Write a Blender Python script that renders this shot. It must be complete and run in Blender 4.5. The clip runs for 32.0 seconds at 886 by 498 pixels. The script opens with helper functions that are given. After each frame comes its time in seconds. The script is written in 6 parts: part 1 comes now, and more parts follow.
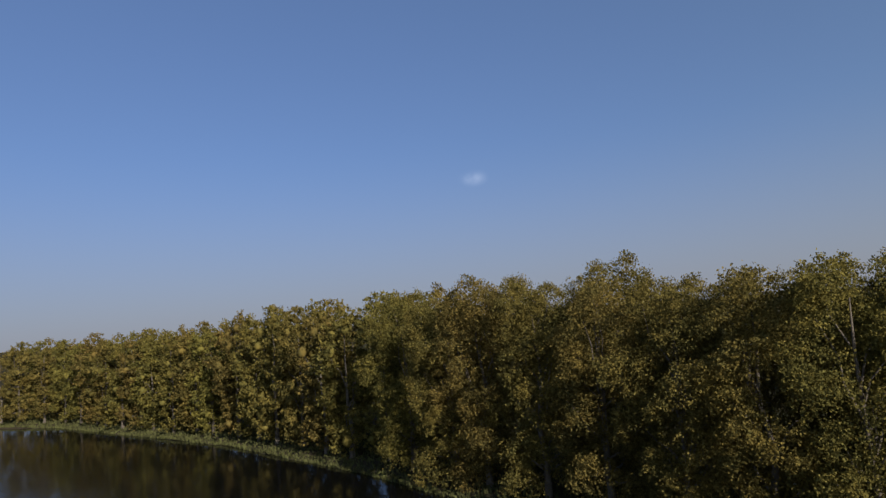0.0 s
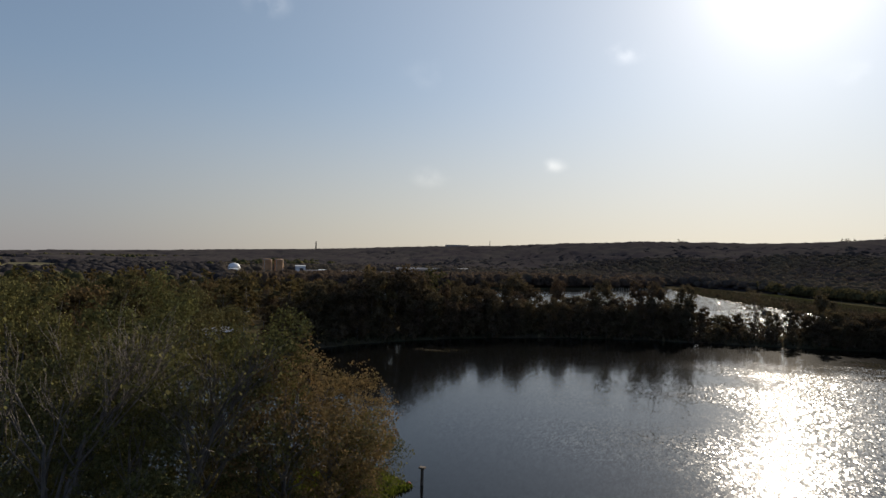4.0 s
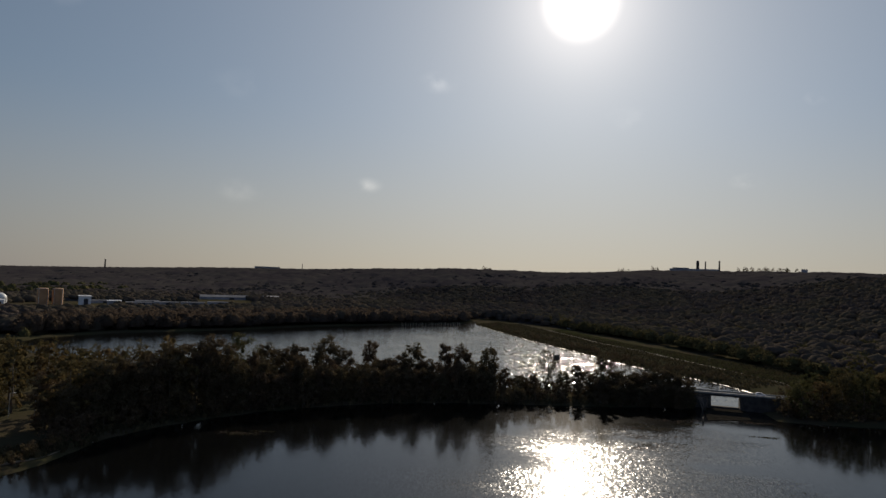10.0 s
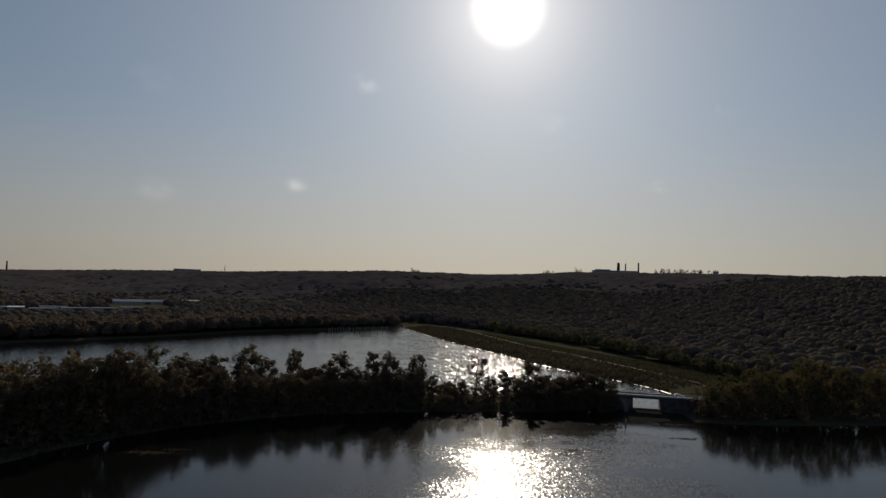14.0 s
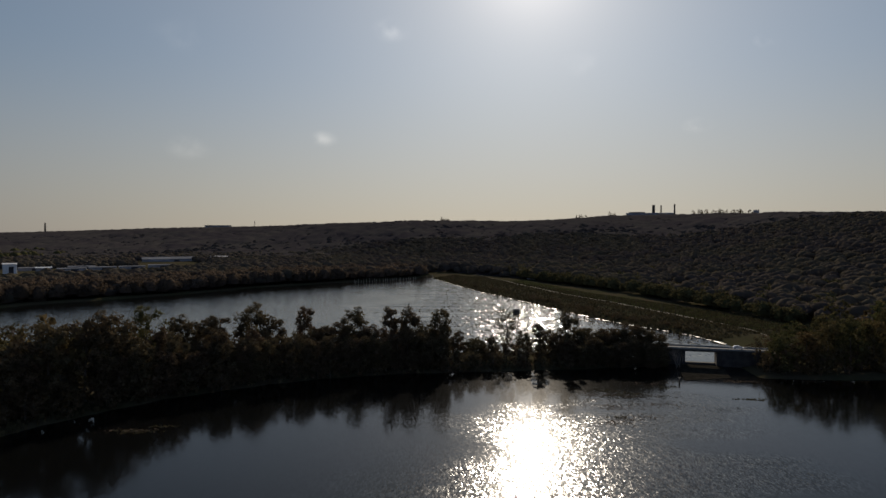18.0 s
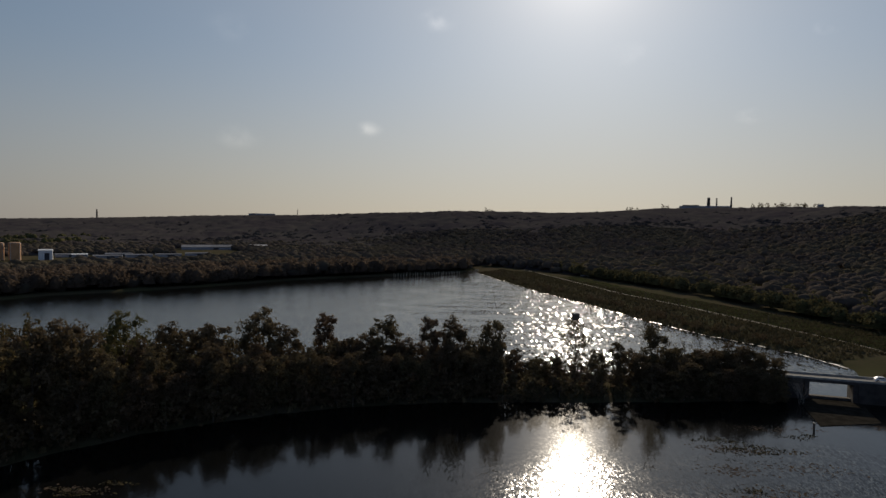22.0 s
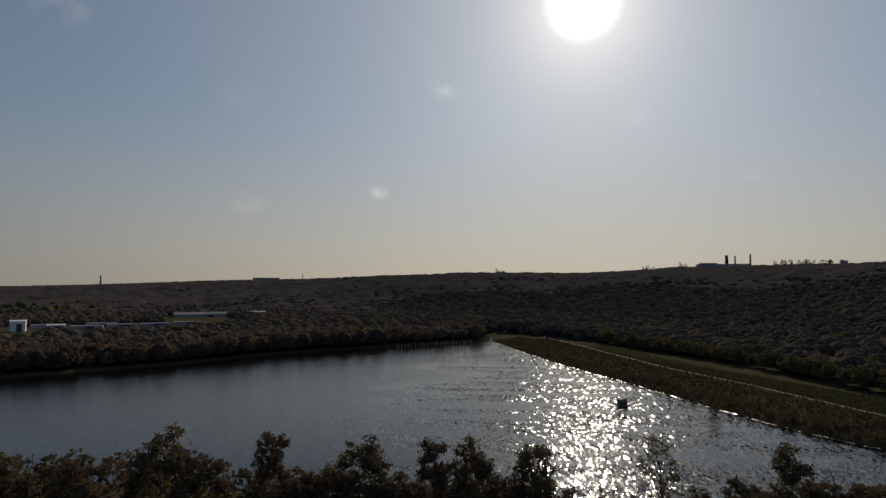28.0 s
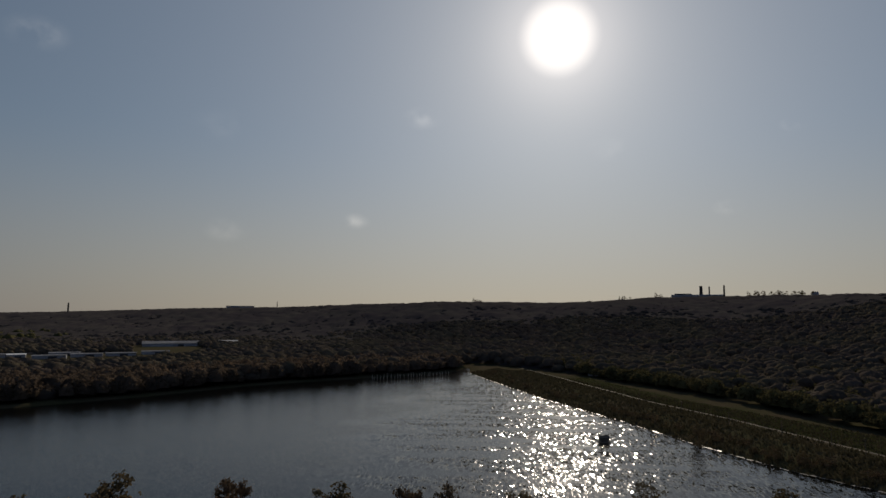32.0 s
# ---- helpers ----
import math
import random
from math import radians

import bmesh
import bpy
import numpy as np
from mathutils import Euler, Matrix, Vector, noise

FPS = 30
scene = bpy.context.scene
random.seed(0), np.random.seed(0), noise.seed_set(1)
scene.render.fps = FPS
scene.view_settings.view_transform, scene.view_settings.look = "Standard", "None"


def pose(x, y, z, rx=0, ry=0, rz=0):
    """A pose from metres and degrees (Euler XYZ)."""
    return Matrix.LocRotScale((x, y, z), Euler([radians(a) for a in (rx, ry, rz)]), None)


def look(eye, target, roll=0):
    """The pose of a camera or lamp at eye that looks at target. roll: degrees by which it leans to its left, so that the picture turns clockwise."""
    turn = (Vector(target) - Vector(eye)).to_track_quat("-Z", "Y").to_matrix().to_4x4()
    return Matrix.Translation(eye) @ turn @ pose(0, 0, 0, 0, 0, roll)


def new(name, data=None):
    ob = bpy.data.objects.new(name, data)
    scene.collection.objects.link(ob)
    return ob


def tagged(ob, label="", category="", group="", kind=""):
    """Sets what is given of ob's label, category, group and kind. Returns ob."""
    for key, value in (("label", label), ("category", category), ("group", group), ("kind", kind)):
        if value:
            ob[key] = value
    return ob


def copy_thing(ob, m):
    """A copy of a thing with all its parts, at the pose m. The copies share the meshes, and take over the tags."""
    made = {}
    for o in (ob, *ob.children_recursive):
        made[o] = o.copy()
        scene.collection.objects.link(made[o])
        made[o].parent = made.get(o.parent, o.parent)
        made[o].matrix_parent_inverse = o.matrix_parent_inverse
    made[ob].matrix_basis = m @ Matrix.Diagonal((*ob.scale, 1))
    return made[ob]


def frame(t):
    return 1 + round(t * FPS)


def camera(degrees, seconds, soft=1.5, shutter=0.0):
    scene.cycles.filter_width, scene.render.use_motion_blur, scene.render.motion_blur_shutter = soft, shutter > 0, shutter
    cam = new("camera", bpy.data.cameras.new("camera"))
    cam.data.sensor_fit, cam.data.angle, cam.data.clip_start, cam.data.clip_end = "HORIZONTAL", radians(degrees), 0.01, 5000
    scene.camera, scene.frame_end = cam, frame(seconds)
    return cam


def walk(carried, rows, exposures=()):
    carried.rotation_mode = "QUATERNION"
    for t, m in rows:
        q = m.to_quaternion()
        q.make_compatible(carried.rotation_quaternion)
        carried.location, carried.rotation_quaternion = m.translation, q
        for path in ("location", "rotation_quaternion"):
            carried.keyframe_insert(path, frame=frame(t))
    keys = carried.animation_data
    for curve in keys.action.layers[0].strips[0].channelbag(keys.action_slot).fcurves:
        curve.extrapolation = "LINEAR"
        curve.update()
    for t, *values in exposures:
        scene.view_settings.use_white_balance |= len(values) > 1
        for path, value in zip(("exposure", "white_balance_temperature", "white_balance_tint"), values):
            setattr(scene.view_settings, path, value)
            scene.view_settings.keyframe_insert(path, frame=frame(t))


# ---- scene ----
cam = camera(69.7, 32.0)
PATH = [
    (0.0, pose(1.64, -0.63, 28.79, 96.34, 4.70, 142.81)),
    (0.3, pose(1.64, -0.63, 28.82, 94.95, 4.65, 125.90)),
    (0.5, pose(1.64, -0.63, 28.84, 94.00, 4.42, 113.90)),
    (0.6, pose(1.64, -0.63, 28.85, 93.50, 4.30, 106.95)),
    (1.0, pose(1.64, -0.63, 28.88, 92.42, 3.22, 85.64)),
    (1.5, pose(1.64, -0.63, 28.93, 91.90, 1.36, 58.45)),
    (2.0, pose(1.64, -0.63, 28.98, 92.11, -1.24, 34.71)),
    (2.5, pose(1.41, -0.70, 29.30, 91.93, -1.35, 26.81)),
    (3.0, pose(1.19, -0.65, 29.74, 91.42, -1.36, 24.37)),
    (3.5, pose(1.07, -0.66, 30.31, 91.01, -1.32, 23.23)),
    (5.5, pose(0.84, -2.11, 37.79, 90.58, -2.06, 18.15)),
    (6.0, pose(0.78, -2.04, 39.41, 91.03, -2.19, 16.71)),
    (6.5, pose(0.58, -2.06, 40.81, 91.43, -2.14, 15.33)),
    (7.0, pose(0.54, -2.10, 42.28, 91.87, -2.18, 13.75)),
    (7.5, pose(0.56, -2.13, 43.74, 92.21, -2.19, 12.32)),
    (8.0, pose(0.44, -2.15, 45.26, 92.42, -2.18, 10.83)),
    (8.5, pose(0.33, -2.01, 46.84, 92.55, -2.23, 9.43)),
    (9.0, pose(0.25, -2.02, 48.45, 92.65, -2.28, 8.03)),
    (9.5, pose(0.34, -1.75, 49.91, 92.78, -2.17, 6.80)),
    (10.0, pose(0.31, -1.50, 51.13, 92.91, -2.09, 5.45)),
    (10.5, pose(0.38, -1.24, 52.09, 93.04, -2.08, 4.16)),
    (11.0, pose(0.39, -0.92, 52.78, 93.10, -2.17, 2.94)),
    (11.5, pose(0.38, -0.71, 53.10, 93.15, -2.17, 2.04)),
    (12.0, pose(0.27, -0.46, 53.27, 93.18, -2.26, 1.27)),
    (12.5, pose(0.10, -0.25, 53.26, 93.34, -2.20, 0.64)),
    (13.0, pose(-0.00, 0.00, 53.20, 93.38, -2.15, 0.00)),
    (13.5, pose(-0.08, 0.79, 53.18, 93.39, -2.03, -0.56)),
    (14.0, pose(0.25, 2.22, 53.22, 93.27, -1.85, -0.98)),
    (14.5, pose(0.69, 4.39, 53.11, 92.95, -1.47, -1.14)),
    (16.5, pose(2.65, 17.83, 52.75, 90.72, -0.46, -0.16)),
    (17.0, pose(3.19, 22.60, 52.54, 89.99, -0.27, 0.43)),
    (17.5, pose(3.60, 28.51, 52.34, 89.32, -0.12, 0.89)),
    (18.0, pose(3.87, 35.14, 51.98, 88.64, -0.07, 1.83)),
    (18.5, pose(3.63, 41.82, 51.59, 87.99, -0.02, 2.67)),
    (19.0, pose(3.08, 48.36, 51.29, 87.47, -0.15, 3.44)),
    (19.5, pose(2.39, 54.73, 51.22, 87.13, -0.34, 4.05)),
    (20.0, pose(1.48, 61.06, 51.31, 86.85, -0.52, 4.55)),
    (20.5, pose(0.68, 67.22, 51.35, 86.70, -0.70, 4.90)),
    (21.0, pose(-0.10, 73.42, 51.65, 86.84, -0.77, 5.19)),
    (21.5, pose(-0.72, 79.59, 51.98, 87.18, -0.87, 5.47)),
    (22.0, pose(-1.34, 85.86, 52.15, 87.79, -0.83, 5.71)),
    (22.5, pose(-2.04, 92.03, 52.11, 88.50, -0.69, 5.93)),
    (23.0, pose(-2.62, 98.07, 52.28, 89.14, -0.56, 6.17)),
    (23.5, pose(-2.97, 103.77, 52.32, 89.82, -0.34, 6.36)),
    (24.0, pose(-3.39, 109.42, 52.43, 90.50, -0.14, 6.54)),
    (24.5, pose(-3.92, 115.20, 52.51, 91.11, -0.05, 6.64)),
    (25.0, pose(-4.53, 121.07, 52.72, 91.73, -0.13, 6.70)),
    (25.5, pose(-5.26, 126.92, 52.81, 92.17, -0.17, 6.70)),
    (27.5, pose(-7.69, 150.78, 52.88, 92.98, -0.06, 6.56)),
    (28.0, pose(-8.23, 155.98, 53.21, 93.35, -0.08, 6.55)),
    (28.5, pose(-8.67, 160.14, 53.73, 93.63, -0.28, 6.31)),
    (29.0, pose(-9.06, 163.21, 54.06, 94.00, -0.31, 4.22)),
    (29.5, pose(-9.54, 164.90, 54.16, 94.44, -0.42, 4.04)),
    (30.0, pose(-9.88, 165.59, 54.09, 94.88, -0.67, 4.21)),
    (30.5, pose(-10.19, 165.64, 53.83, 95.12, -0.70, 4.46)),
    (31.0, pose(-10.02, 165.30, 53.74, 95.52, -0.61, 4.50)),
    (31.5, pose(-9.82, 164.68, 53.96, 95.80, -0.51, 4.46)),
    (32.0, pose(-9.27, 163.87, 54.15, 95.95, -0.37, 4.47)),
]
EXPOSURES = [(0.0, 0.25, 6450, 10), (0.6, 0.57, 6700, 10), (1.0, 0.88, 7000, 11), (1.5, 1.1, 7100, 12), (2.0, 1.1, 7150, 12), (2.5, 1.0, 7150, 12), (3.0, 0.72, 7150, 12),
             (3.5, 0.45, 7150, 12), (5.5, 0.18, 7150, 12), (6.5, -0.1, 7100, 12), (9.0, -0.32, 7200, 12), (14.0, -0.4, 7200, 12), (22.0, -0.25, 7200, 12), (25.0, -0.25, 7250, 12), (32.0, -0.64, 7250, 12)]
walk(cam, PATH, EXPOSURES)

# ---- sun and sky ----
SUN = Vector((0.0975, 0.907, 0.408)).normalized()
SUN_GLARE, SUN_HAZE, SUN_SIDE = (5.6, 5.4, 5.2), (1.5, 1.38, 1.36), (0.98, 1.02, 1.05)
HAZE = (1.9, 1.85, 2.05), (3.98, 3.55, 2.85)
CLOUDS = [(-38.2, 20.8, 2.6, 0.6), (-6.4, 17.6, 2.2, 0.8), (25.0, 15.2, 1.2, 2.0), (-12.5, 8.3, 1.6, 0.8), (19.9, 9.0, 1.5, 0.9), (10.5, 14.5, 2.4, 0.25), (-24.0, 16.0, 3.0, 0.15),
          (-23.5, 7.2, 2.4, 0.4), (-139, 12.4, 1.6, 0.5)]
world = bpy.data.worlds.new("world")
scene.world = world
world.use_nodes = True
wn = world.node_tree
sky = wn.nodes.new("ShaderNodeTexSky")
sky.sky_type = "NISHITA"
sky.sun_disc = False
sky.sun_elevation = math.asin(SUN.z)
sky.sun_rotation = math.atan2(SUN.x, SUN.y)
sky.altitude = 50
sky.air_density = 1.0
sky.dust_density = 0.5
sky.ozone_density = 2.0
bg = wn.nodes["Background"]
bg.inputs["Strength"].default_value = 0.126


def wmath(op, *vals):
    nd = wn.nodes.new("ShaderNodeVectorMath" if op in ("DOT_PRODUCT", "NORMALIZE", "SUBTRACT", "LENGTH", "MULTIPLY") else "ShaderNodeMath")
    nd.operation = op[2:] if op.startswith("S_") else op
    for k, v in enumerate(vals):
        if isinstance(v, bpy.types.NodeSocket):
            wn.links.new(v, nd.inputs[k])
        else:
            nd.inputs[k].default_value = v
    return nd.outputs[1] if op in ("DOT_PRODUCT", "LENGTH") else nd.outputs[0]


def wrange(v, a, b, c, d):
    nd = wn.nodes.new("ShaderNodeMapRange")
    nd.interpolation_type = "SMOOTHSTEP"
    wn.links.new(v, nd.inputs[0])
    for k, x in enumerate((a, b, c, d)):
        nd.inputs[k + 1].default_value = x
    return nd.outputs[0]


def wadd(base, amount, color):
    nd = wn.nodes.new("ShaderNodeMix")
    nd.data_type, nd.blend_type = "RGBA", "ADD"
    wn.links.new(amount, nd.inputs[0])
    wn.links.new(base, nd.inputs[6])
    nd.inputs[7].default_value = (*color, 1)
    return nd.outputs[2]


wtc = wn.nodes.new("ShaderNodeTexCoord")
way = wmath("NORMALIZE", wtc.outputs["Generated"])
facing = wmath("DOT_PRODUCT", way, tuple(SUN))
even = wn.nodes.new("ShaderNodeGamma")
even.inputs[1].default_value = 0.58
wn.links.new(sky.outputs[0], even.inputs[0])
side = wn.nodes.new("ShaderNodeMix")
side.data_type = "RGBA"
wn.links.new(wrange(facing, -0.9, 0.85, 0, 1), side.inputs[0])
side.inputs[6].default_value = (0.64, 0.84, 1.30, 1)
side.inputs[7].default_value = (0.82, 0.965, 1.125, 1)
tint = wn.nodes.new("ShaderNodeMix")
tint.data_type, tint.blend_type = "RGBA", "MULTIPLY"
tint.inputs[0].default_value = 1
wn.links.new(even.outputs[0], tint.inputs[6])
wn.links.new(side.outputs[2], tint.inputs[7])
sky_out = tint.outputs[2]
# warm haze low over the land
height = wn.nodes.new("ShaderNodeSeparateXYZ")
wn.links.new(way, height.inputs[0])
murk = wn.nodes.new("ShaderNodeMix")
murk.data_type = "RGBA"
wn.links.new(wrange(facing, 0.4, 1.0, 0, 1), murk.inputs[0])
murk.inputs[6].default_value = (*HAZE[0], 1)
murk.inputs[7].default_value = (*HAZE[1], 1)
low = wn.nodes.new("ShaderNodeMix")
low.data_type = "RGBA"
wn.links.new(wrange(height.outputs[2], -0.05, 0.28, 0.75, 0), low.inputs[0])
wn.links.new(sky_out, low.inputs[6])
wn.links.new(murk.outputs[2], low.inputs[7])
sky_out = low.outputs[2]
# the sun through thin haze, its lens glare painted in as a wider disc
sky_out = wadd(sky_out, wmath("POWER", wmath("MAXIMUM", facing, 0.0), 8.0), SUN_SIDE)
sky_out = wadd(sky_out, wmath("POWER", wmath("MAXIMUM", facing, 0.0), 4.0), (0.3, 0.42, 0.62))
sky_out = wadd(sky_out, wmath("POWER", wmath("MAXIMUM", facing, 0.0), 80.0), SUN_HAZE)
sky_out = wadd(sky_out, wmath("POWER", wmath("MAXIMUM", facing, 0.0), 300.0), (3.2, 3.0, 2.9))
sky_out = wadd(sky_out, wrange(facing, math.cos(radians(3.7)), math.cos(radians(0.7)), 0, 1), SUN_GLARE)
# a few small fair-weather clouds
puff = wn.nodes.new("ShaderNodeTexNoise")
puff.inputs["Scale"].default_value = 24
puff.inputs["Detail"].default_value = 5
wn.links.new(way, puff.inputs["Vector"])
for az, el, wide, amount in CLOUDS:
    at = Vector((math.sin(radians(az)) * math.cos(radians(el)), math.cos(radians(az)) * math.cos(radians(el)), math.sin(radians(el))))
    off = wmath("LENGTH", wmath("MULTIPLY", wmath("SUBTRACT", way, tuple(at)), (1, 1, 1.8)))
    soft = wrange(off, 0, radians(wide), 1, 0)
    torn = wmath("S_MULTIPLY", soft, wrange(puff.outputs[0], 0.35, 0.75, 0, amount))
    sky_out = wadd(sky_out, torn, (2.2, 2.15, 2.05))
wn.links.new(sky_out, bg.inputs[0])
sun_data = bpy.data.lights.new("sun", "SUN")
sun_data.energy = 4.2
sun_data.angle = radians(0.5)
sun_data.color = (1.0, 0.93, 0.82)
sun = new("sun", sun_data)
sun.matrix_world = look(SUN * 1000, (0, 0, 0))


# ---- materials ----
def mat(name, color, rough=0.8, metal=0.0, vary=0.25, scale=3.0, bump=0.15, color2=None, island=0.0, obj=0.0,
        coords="Object", translucent=0.0, fine=9.0, spec=0.4):
    """A surface whose colour wanders at two scales, with fine relief; island and obj vary it piece by piece."""
    m = bpy.data.materials.new(name)
    m.use_nodes = True
    nt = m.node_tree
    n, l = nt.nodes, nt.links
    b = n["Principled BSDF"]
    b.inputs["Roughness"].default_value = rough
    b.inputs["Metallic"].default_value = metal
    b.inputs["Specular IOR Level"].default_value = spec
    tc = n.new("ShaderNodeTexCoord")
    n1 = n.new("ShaderNodeTexNoise")
    n1.inputs["Scale"].default_value = scale
    n1.inputs["Detail"].default_value = 4
    n2 = n.new("ShaderNodeTexNoise")
    n2.inputs["Scale"].default_value = scale * fine
    n2.inputs["Detail"].default_value = 3
    for k in (n1, n2):
        l.new(tc.outputs[coords], k.inputs["Vector"])
    c2 = color2 or tuple(c * (1 - vary * 1.5) for c in color)
    mix = n.new("ShaderNodeMix")
    mix.data_type = "RGBA"
    mix.inputs[6].default_value = (*color, 1)
    mix.inputs[7].default_value = (*c2, 1)
    ramp = n.new("ShaderNodeMapRange")
    ramp.inputs[1].default_value, ramp.inputs[2].default_value = 0.38, 0.62
    fac = n.new("ShaderNodeMath")
    fac.operation = "ADD"
    half = n.new("ShaderNodeMath")
    half.operation = "MULTIPLY_ADD"
    half.inputs[1].default_value, half.inputs[2].default_value = 0.5, -0.25
    l.new(n2.outputs[0], half.inputs[0])
    l.new(n1.outputs[0], fac.inputs[0])
    l.new(half.outputs[0], fac.inputs[1])
    l.new(fac.outputs[0], ramp.inputs[0])
    l.new(ramp.outputs[0], mix.inputs[0])
    out = mix.outputs[2]
    if island or obj:
        hsv = n.new("ShaderNodeHueSaturation")
        add = n.new("ShaderNodeMath")
        add.operation = "MULTIPLY_ADD"
        add.inputs[1].default_value, add.inputs[2].default_value = 2 * island, 1 - island
        g = n.new("ShaderNodeNewGeometry")
        l.new(g.outputs["Random Per Island"], add.inputs[0])
        oi = n.new("ShaderNodeObjectInfo")
        add2 = n.new("ShaderNodeMath")
        add2.operation = "MULTIPLY_ADD"
        add2.inputs[1].default_value, add2.inputs[2].default_value = 0.03 * obj, 0.5 - 0.015 * obj
        l.new(oi.outputs["Random"], add2.inputs[0])
        l.new(add.outputs[0], hsv.inputs["Value"])
        l.new(add2.outputs[0], hsv.inputs["Hue"])
        l.new(out, hsv.inputs["Color"])
        out = hsv.outputs[0]
    l.new(out, b.inputs["Base Color"])
    if bump:
        bp = n.new("ShaderNodeBump")
        bp.inputs["Strength"].default_value = bump
        l.new(n2.outputs[0], bp.inputs["Height"])
        l.new(bp.outputs[0], b.inputs["Normal"])
    if translucent:
        tr = n.new("ShaderNodeBsdfTranslucent")
        l.new(out, tr.inputs["Color"])
        mx = n.new("ShaderNodeMixShader")
        mx.inputs[0].default_value = translucent
        l.new(b.outputs[0], mx.inputs[1])
        l.new(tr.outputs[0], mx.inputs[2])
        l.new(mx.outputs[0], n["Material Output"].inputs[0])
    return m


def leaf_mat(name, color, color2, translucent=0.25, island=0.35, obj=1.0):
    return mat(name, color, 0.6, 0, 0, 0.25, 0, color2, island, obj, translucent=translucent, fine=4, spec=0.0)


M_PLANE = leaf_mat("plane_leaves", (0.195, 0.15, 0.04), (0.122, 0.105, 0.033), 0.25, 0.42)
M_GREEN = leaf_mat("green_leaves", (0.1, 0.09, 0.038), (0.068, 0.066, 0.028), 0.25)
M_OLIVE = leaf_mat("olive_leaves", (0.125, 0.1, 0.045), (0.085, 0.074, 0.032), 0.2)
M_BROWN = leaf_mat("brown_leaves", (0.14, 0.1, 0.046), (0.095, 0.075, 0.034), 0.32)
M_YELLOW = leaf_mat("yellow_leaves", (0.42, 0.36, 0.03), (0.28, 0.27, 0.03))
M_CHESTNUT = leaf_mat("chestnut_leaves", (0.165, 0.105, 0.035), (0.105, 0.075, 0.026))
M_POPLAR = leaf_mat("poplar_leaves", (0.2, 0.165, 0.045), (0.11, 0.11, 0.035))
M_RUST = leaf_mat("rust_leaves", (0.22, 0.14, 0.068), (0.15, 0.11, 0.052))
M_SLOPE = leaf_mat("slope_leaves", (0.09, 0.078, 0.04), (0.065, 0.06, 0.03), 0.25, 0.3, 0)
M_REED = leaf_mat("reeds", (0.095, 0.076, 0.042), (0.064, 0.056, 0.03), 0.14, 0.35, 0)
M_MEADOW = leaf_mat("meadow", (0.105, 0.108, 0.04), (0.08, 0.08, 0.034), 0.14, 0.25, 0)
M_LAWN = leaf_mat("lawn", (0.15, 0.17, 0.025), (0.10, 0.12, 0.02), 0.2, 0.25, 0)
M_FAR = leaf_mat("far_leaves", (0.09, 0.078, 0.054), (0.078, 0.063, 0.052), 0.45, 0.25, 0)
M_ALDER = leaf_mat("alder_leaves", (0.135, 0.098, 0.058), (0.095, 0.073, 0.044), 0.24, 0.3)
M_WILLOW = leaf_mat("willow_leaves", (0.155, 0.14, 0.055), (0.105, 0.1, 0.042), 0.18, 0.4)
# far canopy: distant haze put into the base colour as a greyer, purplish tone
M_CANOPY = mat("far_canopy", (0.06, 0.054, 0.05), 0.95, scale=0.012, bump=0.05, color2=(0.046, 0.04, 0.042), fine=4, spec=0.0)
M_CANOPY2 = mat("slope_canopy", (0.085, 0.074, 0.034), 0.95, scale=0.012, bump=0.5, color2=(0.058, 0.058, 0.026), fine=20, spec=0.0, island=0.15)
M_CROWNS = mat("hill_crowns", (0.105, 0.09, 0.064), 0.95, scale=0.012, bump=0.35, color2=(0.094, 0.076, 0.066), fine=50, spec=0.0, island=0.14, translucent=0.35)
# ridge crowns greyer than the hill crowns: haze painted into the colour
M_HAZERIDGE = mat("ridge_crowns", (0.074, 0.069, 0.066), 0.95, scale=0.006, bump=0.2, color2=(0.066, 0.06, 0.062), fine=50, spec=0.0, island=0.15, translucent=0.5)
M_SHORE = leaf_mat("shore_leaves", (0.11, 0.08, 0.058), (0.085, 0.066, 0.05), 0.35, 0.3, 0)
M_GREYBARK = mat("grey_bark", (0.17, 0.145, 0.12), 0.9, scale=0.8, bump=0.4)
M_BARK = mat("bark", (0.16, 0.13, 0.10), 0.9, scale=1.2, bump=0.5)
M_PALE = mat("pale_bark", (0.32, 0.28, 0.23), 0.85, scale=0.8, bump=0.4)
M_GROUND = mat("ground", (0.05, 0.048, 0.026), 0.95, scale=0.035, bump=0.5, color2=(0.065, 0.052, 0.034), fine=22, spec=0.0)


